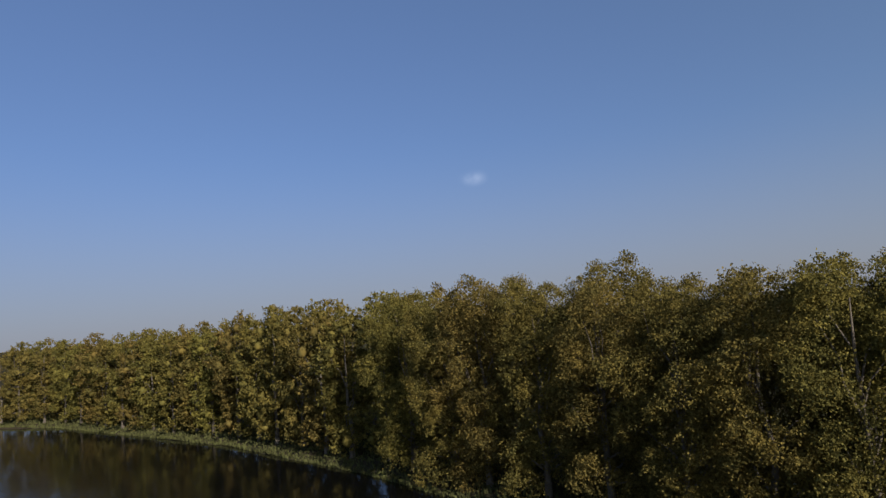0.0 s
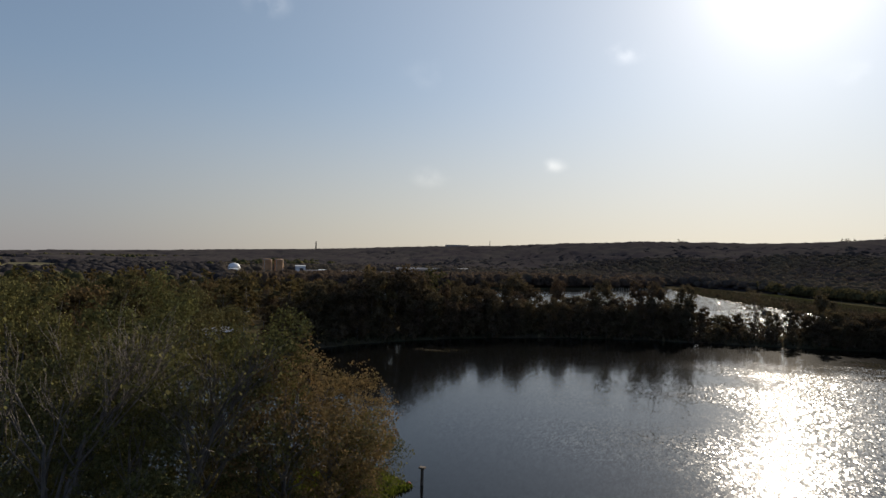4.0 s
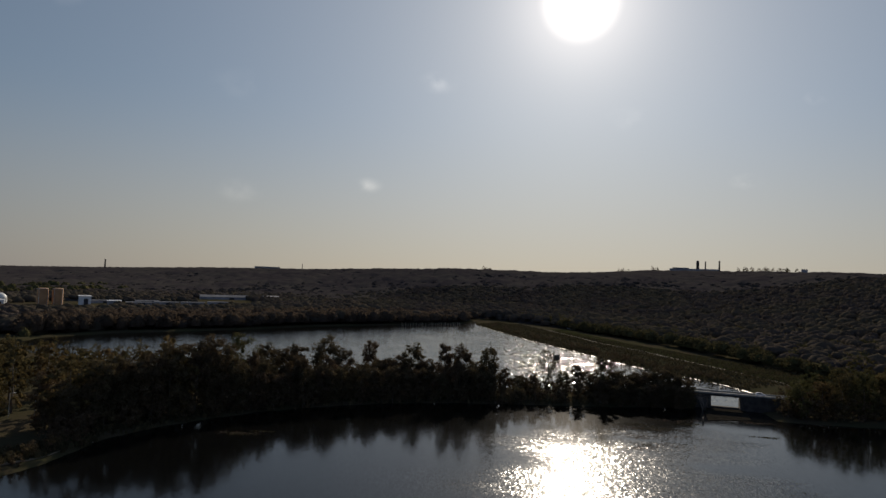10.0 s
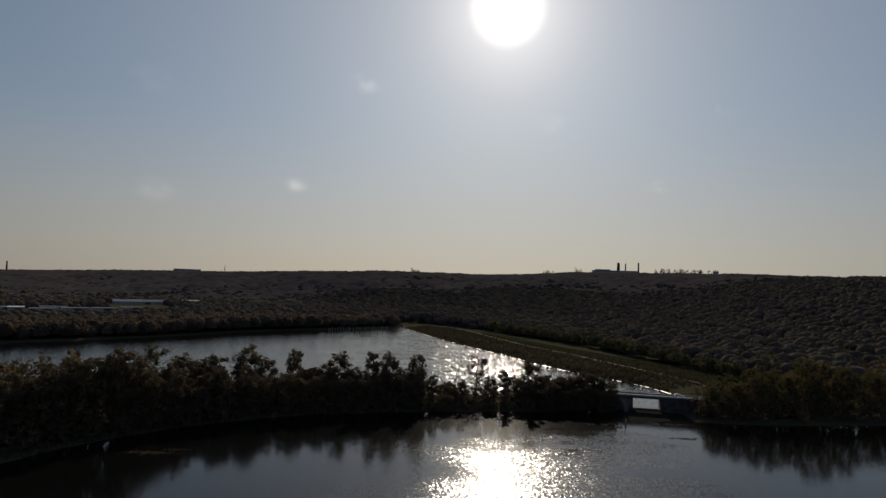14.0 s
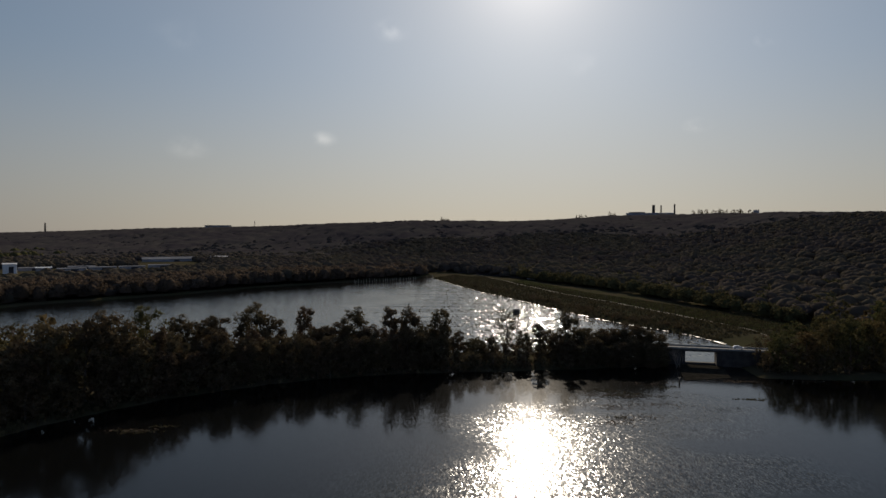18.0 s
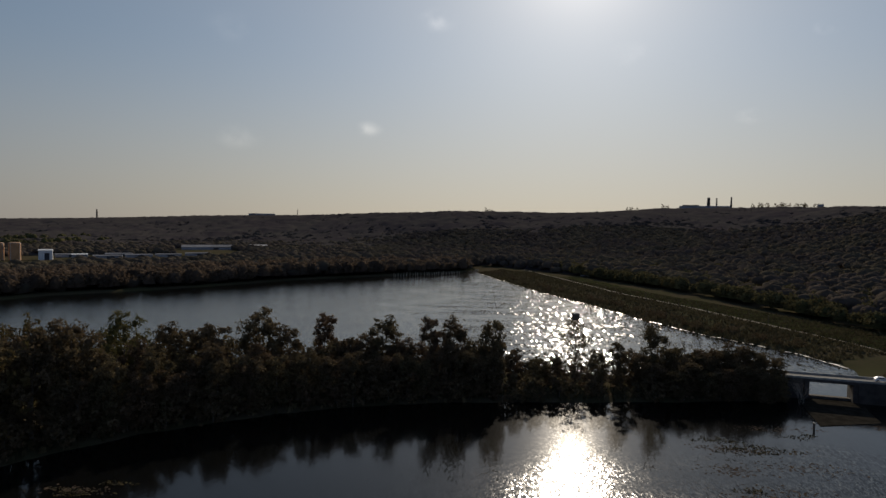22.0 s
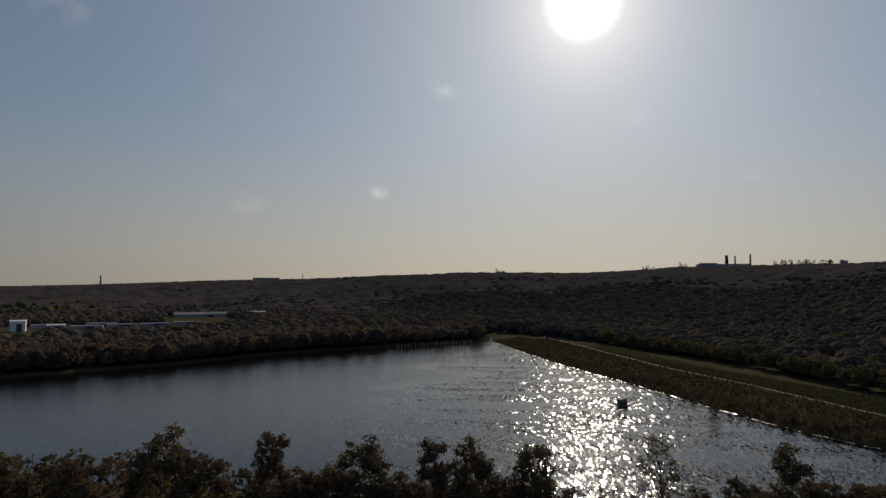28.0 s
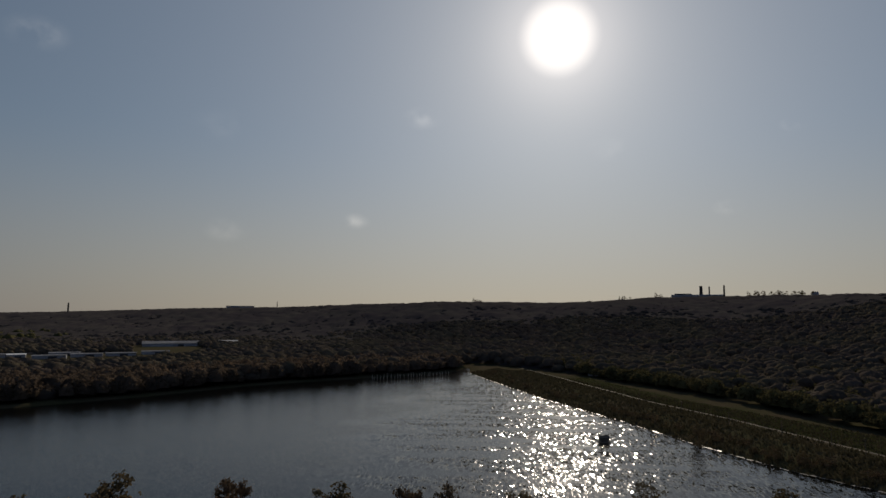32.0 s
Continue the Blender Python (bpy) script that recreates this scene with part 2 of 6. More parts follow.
def water_mat():
    m = bpy.data.materials.new("lake_water")
    m.use_nodes = True
    n, l = m.node_tree.nodes, m.node_tree.links
    b = n["Principled BSDF"]
    b.inputs["Base Color"].default_value = (0.004, 0.0042, 0.004, 1)
    b.inputs["IOR"].default_value = 1.28
    b.inputs["Roughness"].default_value = 0.015
    tc = n.new("ShaderNodeTexCoord")

    def noise_node(scale, detail, stretch=(1, 1, 1), turn=0.0, rough=0.55):
        mp = n.new("ShaderNodeMapping")
        mp.inputs["Scale"].default_value = stretch
        mp.inputs["Rotation"].default_value = (0, 0, turn)
        l.new(tc.outputs["Object"], mp.inputs["Vector"])
        nz = n.new("ShaderNodeTexNoise")
        nz.inputs["Scale"].default_value = scale
        nz.inputs["Detail"].default_value = detail
        nz.inputs["Roughness"].default_value = rough
        l.new(mp.outputs[0], nz.inputs["Vector"])
        return nz.outputs[0]

    def mapped(v, lo, hi, to0, to1):
        r = n.new("ShaderNodeMapRange")
        r.interpolation_type = "SMOOTHSTEP"
        l.new(v, r.inputs[0])
        for k, x in enumerate((lo, hi, to0, to1)):
            r.inputs[k + 1].default_value = x
        return r.outputs[0]

    def times(p, q, op="MULTIPLY"):
        k = n.new("ShaderNodeMath")
        k.operation = op
        l.new(p, k.inputs[0])
        l.new(q, k.inputs[1])
        return k.outputs[0]

    # gusts: calm lanes in the lee of the trees, ruffled water in the open; longer waves on the far lake
    xyz = n.new("ShaderNodeSeparateXYZ")
    l.new(tc.outputs["Object"], xyz.inputs[0])
    torn = mapped(noise_node(0.02, 4, (0.5, 1.2, 1), 0.2), 0.3, 0.7, -22, 22)
    east = times(xyz.outputs[0], torn, "ADD")
    north = times(xyz.outputs[1], torn, "ADD")
    gust = mapped(noise_node(0.05, 5, (0.3, 2.0, 1), 0.12), 0.34, 0.62, 0.3, 1.0)
    near = times(times(mapped(east, -50, 36, 0.04, 1.0), mapped(east, 52, 88, 1.0, 0.06)), mapped(north, 205, 246, 1.0, 0.06))
    near = times(times(near, mapped(north, -60, 20, 0.1, 1.0)), mapped(xyz.outputs[1], 292, 300, 1.0, 0.0))
    far = times(mapped(xyz.outputs[1], 296, 330, 0.0, 1.0), mapped(east, FAR_RUFFLE[0], FAR_RUFFLE[1], 0.06, 1.0))
    near, far = times(near, mapped(gust, 0.3, 1.0, 0.75, 1.0)), times(far, gust)
    rough = times(mapped(far, 0.1, 1, 0.05, GLOSS[1]), mapped(near, 0.1, 1, 0.1, GLOSS[0]), "MAXIMUM")
    l.new(rough, b.inputs["Roughness"])

    def facets(sx, sy, turn):
        """Wavelets: small facets of water, each with a tilt of its own."""
        mp = n.new("ShaderNodeMapping")
        mp.inputs["Scale"].default_value = (sx, sy, 1)
        mp.inputs["Rotation"].default_value = (0, 0, turn)
        l.new(tc.outputs["Object"], mp.inputs["Vector"])
        vo = n.new("ShaderNodeTexVoronoi")
        vo.voronoi_dimensions = "2D"
        vo.inputs["Scale"].default_value = 1.0
        l.new(mp.outputs[0], vo.inputs["Vector"])
        return vo.outputs["Color"]

    def vmath(op, p, q):
        k = n.new("ShaderNodeVectorMath")
        k.operation = op
        for j, v in enumerate((p, q)):
            if isinstance(v, bpy.types.NodeSocket):
                l.new(v, k.inputs[j])
            else:
                k.inputs[j].default_value = v
        return k.outputs[0]

    def scaled(v, amount):
        k = n.new("ShaderNodeVectorMath")
        k.operation = "SCALE"
        l.new(v, k.inputs[0])
        l.new(amount, k.inputs["Scale"])
        return k.outputs[0]

    small = vmath("ADD", vmath("ADD", facets(5.4, 2.1, 0.1), facets(2.8, 1.0, -0.15)), (-1, -1, -1))
    long = vmath("ADD", vmath("ADD", facets(2.4, 0.7, 0.06), facets(1.05, 0.3, -0.1)), (-1, -1, -1))
    fine = vmath("ADD", vmath("ADD", facets(11.0, 4.0, 0.2), facets(6.0, 2.4, -0.1)), (-1, -1, -1))
    tilt = vmath("ADD", scaled(small, mapped(near, 0, 1, CALM, WAVES[0])), scaled(long, mapped(far, 0, 1, 0.0, WAVES[1])))
    tilt = vmath("ADD", tilt, scaled(fine, times(mapped(xyz.outputs[1], 300, 380, 0.0, WAVES[2]), mapped(far, 0.0, 0.45, 1.0, 0.0))))
    tilt = vmath("ADD", vmath("MULTIPLY", tilt, (1, 1, 0)), (0, 0, 1))
    l.new(vmath("NORMALIZE", tilt, (0, 0, 0)), b.inputs["Normal"])
    return m


WAVES, GLOSS, CALM, FAR_RUFFLE = (0.15, 0.2, 0.1), (0.16, 0.095), 0.012, (-85, 0)
M_WATER = water_mat()


# ---- mesh helpers ----
def mesh_from(name, verts, faces, smooth=False):
    me = bpy.data.meshes.new(name)
    me.from_pydata([tuple(v) for v in verts], [], faces)
    me.update()
    if smooth:
        me.shade_smooth()
    return me


def grid_mesh(name, verts, idx):
    """A mesh of four-cornered faces from arrays."""
    me = bpy.data.meshes.new(name)
    k = len(idx)
    me.vertices.add(len(verts))
    me.vertices.foreach_set("co", np.asarray(verts, np.float32).ravel())
    me.loops.add(4 * k)
    me.loops.foreach_set("vertex_index", np.asarray(idx, np.int32).ravel())
    me.polygons.add(k)
    me.polygons.foreach_set("loop_start", np.arange(0, 4 * k, 4, dtype=np.int32))
    me.update(calc_edges=True)
    me.validate()
    return me


def part(name, data, material, parent=None, label="", kind=""):
    """Links a bmesh or mesh as one object under its thing."""
    if isinstance(data, bmesh.types.BMesh):
        me = bpy.data.meshes.new(name)
        data.to_mesh(me)
        data.free()
    else:
        me = data
    ob = new(name, me)
    if material:
        me.materials.clear()
        me.materials.append(material)
    if parent:
        ob.parent = parent
    return tagged(ob, label, kind=kind)


def empty(name, label, category, m=None, group="", kind=""):
    ob = new(name)
    if m is not None:
        ob.matrix_basis = m
    return tagged(ob, label, category, group, kind)


# ---- the lie of the land ----
SHORE_A = [(-118, 182), (-109, 204), (-90, 230), (-62, 252), (-38, 263), (-15, 270), (40, 278), (80, 286), (112, 286), (110, 266),
           (140, 264), (180, 270), (320, 290), (430, 200), (430, -100), (320, -400), (60, -385), (0, -335), (-29, -288),
           (-56, -177), (-62, -115), (-62, -88), (-60, -50), (-55, 0), (-48, 40), (-38, 68), (-35, 79), (-44, 84),
           (-60, 72), (-78, 45), (-90, 12), (-91, -10), (-95, -17), (-108, -20), (-122, -17), (-134, -14), (-172, -9),
           (-172, -2), (-145, -5), (-153, 1.5), (-175, 12), (-187, 30), (-178, 48), (-140, 56), (-121, 60),
           (-118, 85), (-122, 120), (-121, 140), (-117, 153), (-116, 170)]
SHORE_B = [(80, 286), (112, 286), (120, 305), (128, 335), (122, 360), (110, 382), (96, 404), (78, 446), (57, 509), (23, 596),
           (-10, 701), (-32, 777), (-34, 845), (-50, 770), (-130, 700), (-193, 640), (-235, 570), (-275, 520), (-310, 485),
           (-330, 430), (-320, 385), (-290, 362), (-265, 347), (-200, 332), (-100, 318), (0, 312), (60, 312), (78, 302)]
DYKE = [(150, 330), (140, 375), (118, 425), (104, 455), (84, 515), (52, 600), (18, 705), (-8, 790)]


def inside(px, py, poly):
    res = np.zeros(px.shape, bool)
    for (x0, y0), (x1, y1) in zip(poly, poly[1:] + poly[:1]):
        cross = (y0 > py) != (y1 > py)
        with np.errstate(divide="ignore", invalid="ignore"):
            res ^= cross & (px < (x1 - x0) * (py - y0) / (y1 - y0 + 1e-12) + x0)
    return res


def line_dist(px, py, line, closed=False):
    best = np.full(px.shape, 1e9)
    pts = line + line[:1] if closed else line
    for (x0, y0), (x1, y1) in zip(pts, pts[1:]):
        dx, dy = x1 - x0, y1 - y0
        u = np.clip(((px - x0) * dx + (py - y0) * dy) / (dx * dx + dy * dy), 0, 1)
        best = np.minimum(best, np.hypot(px - x0 - u * dx, py - y0 - u * dy))
    return best


RIDGE = np.array([[-180, 0.0, 3000, 1500], [-100, -0.42, 4400, 3500], [-80, -0.55, 4400, 3300], [-60, -0.58, 4400, 3000], [-46, -0.28, 4000, 2400], [-42, -0.13, 3800, 2200],
                  [-35, 0.05, 3400, 1700], [-30, 0.23, 3100, 1400], [-23, 0.48, 2500, 1300], [-18, 0.57, 2300, 1300],
                  [-11.2, 0.85, 2000, 1250], [-4.3, 1.16, 1900, 1150], [2.3, 1.05, 2000, 1050], [5.8, 1.13, 2000, 950],
                  [10.8, 1.37, 2100, 850], [14, 1.5, 2300, 780], [18, 1.6, 2400, 700], [27, 1.66, 1900, 560],
                  [35, 1.6, 1500, 460], [60, 1.5, 1200, 420], [120, 0.5, 2000, 900], [180, 0.0, 3000, 1500]])


def wave(x, y, s, k=0.0):
    return (np.sin(x / s + 1.3 * np.sin(y / s * 0.7 + k)) + np.sin(y / s * 1.1 + 1.7 * np.sin(x / s * 0.6 + 2 + k))) / 2


def land_height(x, y):
    x, y = np.asarray(x, float), np.asarray(y, float)
    wet = inside(x, y, SHORE_A) | inside(x, y, SHORE_B)
    d = np.minimum(line_dist(x, y, SHORE_A, True), line_dist(x, y, SHORE_B, True))
    d = d + 0.8 * wave(x, y, 4.0)
    near = np.where(wet, np.maximum(-d * 0.5 - 0.05, -2.5), np.minimum(0.12 + d * 0.25, 1.3) + 0.15 * wave(x, y, 17))
    near = near + np.where(wet, 0, 2.2 * np.exp(-(line_dist(x, y, DYKE) / 8.0) ** 2))
    r, az = np.hypot(x, y - 20), np.degrees(np.arctan2(x, y - 20))
    e, rr, r0 = (np.interp(az, RIDGE[:, 0], RIDGE[:, k]) for k in (1, 2, 3))
    top = np.maximum(53 + rr * np.tan(np.radians(e)) - 11, 2)
    u = np.clip((r - r0) / (rr - r0), 0, 1)
    u = u * u * (3 - 2 * u)
    hill = top * (0.75 * u + 0.25 * u * u) + u * (1 - u) * 14 * wave(x, y, 120)
    return near + hill


def axis(lo, a, b, hi, step, n):
    g = np.linspace(0, 1, n + 1)[1:] ** 2.2
    return np.concatenate([(a - (a - lo) * g)[::-1], np.arange(a, b + 0.1, step), b + (hi - b) * g])


gx = axis(-4800, -340, 200, 4800, 4.4, 50)
gy = axis(-3000, -345, 870, 4800, 4.6, 50)
GX, GY = np.meshgrid(gx, gy)
GZ = land_height(GX, GY)
nx, ny = len(gx), len(gy)
ii = (np.arange(ny - 1)[:, None] * nx + np.arange(nx - 1)[None, :]).ravel()
gfilledme = grid_mesh("ground", np.stack([GX.ravel(), GY.ravel(), GZ.ravel()], 1),
                      np.stack([ii, ii + 1, ii + nx + 1, ii + nx], 1))
gfilledme.shade_smooth()
ground = part("ground", gfilledme, M_GROUND)
tagged(ground, "grassy valley floor rising to wooded hills", "ground", kind="structure")

water_me = mesh_from("water", [(-420, -460, 0), (480, -460, 0), (480, 900, 0), (-420, 900, 0)], [(0, 1, 2, 3)])
water = part("water", water_me, M_WATER)
tagged(water, "dark rippled lake and river water glittering under the low sun", "water", kind="structure")


def gz(x, y):
    return float(land_height(np.array([x]), np.array([y]))[0])


# ---- trees ----
def rand_dirs(rng, n):
    v = rng.normal(size=(n, 3))
    return v / np.linalg.norm(v, axis=1, keepdims=True)


def leaf_quads(rng, pos, out, size, flat=0.6):
    """Small four-cornered leaves at the places, facing mostly outwards."""
    n = len(pos)
    nrm = out * flat + rand_dirs(rng, n) * 0.8
    nrm /= np.linalg.norm(nrm, axis=1, keepdims=True)
    a = np.cross(nrm, rand_dirs(rng, n))
    a /= np.linalg.norm(a, axis=1, keepdims=True) + 1e-9
    b = np.cross(nrm, a)
    s = size * rng.uniform(0.55, 1.3, (n, 1))
    w = s * rng.uniform(0.55, 0.9, (n, 1))
    v = np.stack([pos - a * s * 0.5, pos + b * w * 0.5 + a * s * 0.1, pos + a * s * 0.5, pos - b * w * 0.5 + a * s * 0.05], 1)
    return v.reshape(-1, 3)


def leaf_mesh(name, verts):
    return grid_mesh(name, verts, np.arange(len(verts)).reshape(-1, 4))


def crown_blobs(rng, n, base, top, width, lean=0.0):
    """Centres and sizes of the leafy masses of a crown: boughs carry lobes, and lobes carry clumps of leaves."""
    out = []
    lobes = max(9, int(n * 0.75))
    for k in range(lobes):
        u = (k + rng.uniform(0.2, 0.8)) / lobes
        prof = (0.78 + 0.22 * u / 0.45) if u < 0.45 else math.sqrt(1 - ((u - 0.45) / 0.72) ** 2)
        a = k * 2.4 + rng.uniform(-0.7, 0.7)
        size = width * rng.uniform(0.3, 0.44) * (0.72 + 0.28 * prof)
        r = (width * prof * rng.uniform(0.72, 1.05) - size * 0.75) * math.sqrt(rng.uniform(0.35, 1.0))
        c = np.array((r * math.cos(a) + lean * u, r * math.sin(a), base + (top - base) * u - size * 0.45 * u))
        out.append((*c, size * 0.92))
        for _ in range(5):
            e = np.array((math.cos(a) * 0.6, math.sin(a) * 0.6, 0.3)) + rng.normal(size=3) * 0.65
            e /= np.linalg.norm(e)
            out.append((*(c + e * size * rng.uniform(0.55, 0.85)), size * rng.uniform(0.28, 0.46)))
    return np.array(out)


def blob_leaves(rng, blobs, n, size, thick=0.45):
    """Leaves in loose sprays, the sprays spread through the outer part of each leafy mass."""
    w = blobs[:, 3] ** 2
    m = max(n // 7, 1)
    k = rng.choice(len(blobs), m, p=w / w.sum())
    d = rand_dirs(rng, m)
    d[:, 2] = np.where((d[:, 2] < -0.3) & (rng.random(m) < 0.5), -d[:, 2], d[:, 2])
    rad = blobs[k, 3:4] * (1 - thick * rng.random((m, 1)) ** 1.3) * rng.uniform(0.76, 1.16, (m, 1))
    spray = blobs[k, :3] + d * rad * np.array([1, 1, 0.85])
    j = rng.integers(0, m, n)
    pos = spray[j] + rng.normal(size=(n, 3)) * min(size, 0.3) * np.array([1.0, 1.0, 0.7])
    return leaf_quads(rng, pos, d[j], size)


def leafy_cores(rng, blobs, share):
    """The dense inside of each lobe, where no light comes through the leaves."""
    seg, rings = 8, np.radians([-70, -35, 0, 35, 70])
    unit = np.array([(math.cos(e) * math.cos(a), math.cos(e) * math.sin(a), math.sin(e) * 0.9) for e in rings for a in np.arange(seg) * 2 * math.pi / seg])
    v = unit[None] * rng.uniform(0.75, 1.15, (len(blobs), len(unit), 1)) * (blobs[:, 3] * share)[:, None, None] + blobs[:, None, :3]
    q = np.array([(a * seg + b, a * seg + (b + 1) % seg, (a + 1) * seg + (b + 1) % seg, (a + 1) * seg + b) for a in range(len(rings) - 1) for b in range(seg)])
    return v.reshape(-1, 3), (np.arange(len(blobs))[:, None, None] * len(unit) + q[None]).reshape(-1, 4)


def tube(vs, fs, pts, radii, sides=6):
    base = len(vs)
    for j, (p, r) in enumerate(zip(pts, radii)):
        p = Vector(p)
        d = (Vector(pts[min(j + 1, len(pts) - 1)]) - Vector(pts[max(j - 1, 0)])).normalized()
        a = d.orthogonal().normalized()
        b = d.cross(a)
        for s in range(sides):
            t = 2 * math.pi * s / sides
            vs.append(tuple(p + a * (r * math.cos(t)) + b * (r * math.sin(t))))
    for j in range(len(pts) - 1):
        for s in range(sides):
            s2 = (s + 1) % sides
            fs.append((base + j * sides + s, base + j * sides + s2, base + (j + 1) * sides + s2, base + (j + 1) * sides + s))


def wander(rng, p, q, n, amount):
    p, q = Vector(p), Vector(q)
    pts = [p]
    for k in range(1, n):
        pts.append(p.lerp(q, k / n) + Vector(rng.normal(size=3)) * amount)
    return pts + [q]


def trunk_mesh(rng, height, radius, blobs, limbs, sides=7, lean=0.0):
    vs, fs = [], []
    stem = wander(rng, (0, 0, -0.3), (lean, 0, height), 5, radius * 0.5)
    tube(vs, fs, stem, [radius * (1.25 if k == 0 else 1 - 0.85 * k / 5) for k in range(6)], sides)
    trunk = mesh_from("trunk", vs, fs, True)
    vs, fs = [], []
    pick = rng.choice(np.arange(0, len(blobs), 6), min(limbs, len(blobs) // 6), replace=False)
    for k in pick:
        q = Vector(blobs[k, :3])
        f = min(max(q.z / height * rng.uniform(0.45, 0.7), 0.15), 0.9)
        p = stem[int(f * 5)].lerp(stem[min(int(f * 5) + 1, 5)], f * 5 % 1)
        mid = wander(rng, p, q, 3, 0.05 * height * 0.4)
        r = radius * 0.45 * (1 - 0.5 * f)
        tube(vs, fs, mid, [r, r * 0.7, r * 0.45, r * 0.15], 5)
    return trunk, mesh_from("branchwork", vs, fs, True)


def tree_thing(name, label, category, group, seed, height, width, leaves, leaf, material, base=0.25, blobs=26, limbs=10,
               bark=None, lean=0.0, thick=0.45, radius=None):
    rng = np.random.default_rng(seed)
    bl = crown_blobs(rng, blobs, height * base, height * 0.93, width, lean)
    ob = empty(name, label, category, group=group)
    trunk, boughs = trunk_mesh(rng, height * 0.8, radius or height * 0.016, bl, limbs, lean=lean * 0.8)
    part("trunk", trunk, bark or M_BARK, ob)
    part("branchwork", boughs, bark or M_BARK, ob, kind="stuff")
    quads = blob_leaves(rng, bl, leaves, leaf, thick)
    idx = np.arange(len(quads)).reshape(-1, 4)
    if thick < 0.65 and leaves > 2000 and leaf > 0.35:
        inner, faces = leafy_cores(rng, bl[::6], 0.36)
        quads, idx = np.concatenate([quads, inner]), np.concatenate([idx, faces + len(quads)])
    part("crown", grid_mesh("crown", quads, idx), material, ob)
    return ob


class Kind:
    """Trees of one kind: a few grown once, then set out again and again."""

    def __init__(self, *grown):
        self.grown, self.used, self.turn = grown, set(), 0

    def put(self, x, y, scale=1.0, tall=None, turn=None, which=None, z=None, label="", material=None):
        k = self.turn % len(self.grown) if which is None else which
        self.turn += 1
        a = self.turn * 2.39996 if turn is None else turn
        zz = gz(x, y) if z is None else z
        m = Matrix.Translation((x, y, max(zz, -0.4) - 0.1)) @ Matrix.Rotation(a, 4, "Z") @ Matrix.Diagonal((scale, scale, tall or scale, 1))
        if k in self.used:
            ob = copy_thing(self.grown[k], m)
            ob.matrix_basis = m
        else:
            ob = self.grown[k]
            ob.matrix_basis = m
            self.used.add(k)
        if label:
            tagged(ob, label)
        return ob


PLANES = Kind(*[tree_thing("plane_tree", "tall plane tree with dense yellowing autumn crown on the bank", "tree",
                           "plane trees on the bank", s, 32, 9.5, 52000, 0.29, M_PLANE, 0.03, 40, 14, M_BARK, thick=0.36) for s in (1, 2, 3)])
PLANES_FAR = Kind(*[tree_thing("plane_tree", "tall yellow-green plane tree in the row along the water", "tree",
                               "plane trees on the bank", s, 32, 9.0, 7000, 0.6, M_PLANE, 0.05, 26, 6, M_BARK, thick=0.4) for s in (4, 5, 6)])
DAM = Kind(*[tree_thing("alder", "dark leafy alder on the narrow dam between the lakes", "tree", "trees on the dam", s, 20, w, n,
                        0.55, M_ALDER, 0.05, b, 8, thick=0.45)
             for s, w, n, b in ((11, 6.0, 7000, 32), (12, 5.0, 6000, 28), (13, 6.5, 7600, 36), (14, 5.5, 6000, 26))])
SHRUB = Kind(*[tree_thing("bush", "low dark willow bush by the water", "bush", "bushes along the shore", s, 8, 5.5, 540, 0.82, M_ALDER, 0.02, 14, 5)
               for s in (21, 22, 23)])
WOOD = Kind(*[tree_thing("wood_tree", "broad autumn tree in the riverside wood", "tree", "riverside wood", s, 18, 7.0, 4200, 0.5, mt, 0.06, 30, 5)
              for s, mt in ((31, M_OLIVE), (32, M_GREEN), (33, M_BROWN), (34, M_OLIVE))])
WOOD_FAR = Kind(*[tree_thing("wood_tree", "broad autumn tree deep in the riverside wood", "tree", "riverside wood", s, 18, 7.0, 640, 1.25, mt, 0.06, 14, 3)
                  for s, mt in ((35, M_OLIVE), (36, M_BROWN), (37, M_BROWN))])


def bare_tree(name, label, seed, height, spread, twigs, bark, leaves=0, leaf=0.4, material=None, stems=1, thick=0.0065):
    """A leafless or half-bare tree: stems that fork into thinner and thinner boughs."""
    r = np.random.default_rng(seed)
    vs, fs, tips = [], [], []

    def grow(p, d, length, radius, level):
        q = p + d * length
        mid = p.lerp(q, 0.5) + Vector(r.normal(size=3)) * length * 0.05
        tube(vs, fs, [p, mid, q], [radius, radius * 0.8, radius * 0.6], 6 if level < 2 else 4 if level < 3 else 3)
        tips.append(q)
        if level >= 4:
            return
        for _ in range(twigs if level else twigs + 1):
            side = Vector(r.normal(size=3))
            side.z = abs(side.z) * 0.4
            nd = (d * 0.9 + side.normalized() * spread).normalized()
            start = p.lerp(q, r.uniform(0.45, 1.0))
            grow(start, nd, length * r.uniform(0.55, 0.8), radius * 0.52, level + 1)

    for k in range(stems):
        a = 2 * math.pi * k / stems + r.uniform(0, 1)
        d = Vector((math.cos(a) * 0.22, math.sin(a) * 0.22, 1)).normalized() if stems > 1 else Vector((0, 0, 1))
        grow(Vector((0, 0, -0.3)), d, height * 0.42, height * thick, 0)
    ob = empty(name, label, "tree")
    part("trunk", mesh_from("trunk", vs, fs, True), bark, ob)
    if leaves:
        t = np.array([tuple(v) for v in tips[1:]])
        k = r.choice(len(t), leaves)
        d = rand_dirs(r, leaves)
        part("crown", leaf_mesh("crown", leaf_quads(r, t[k] + d * r.uniform(0, 1.3, (leaves, 1)), d, leaf)), material, ob)
    return ob


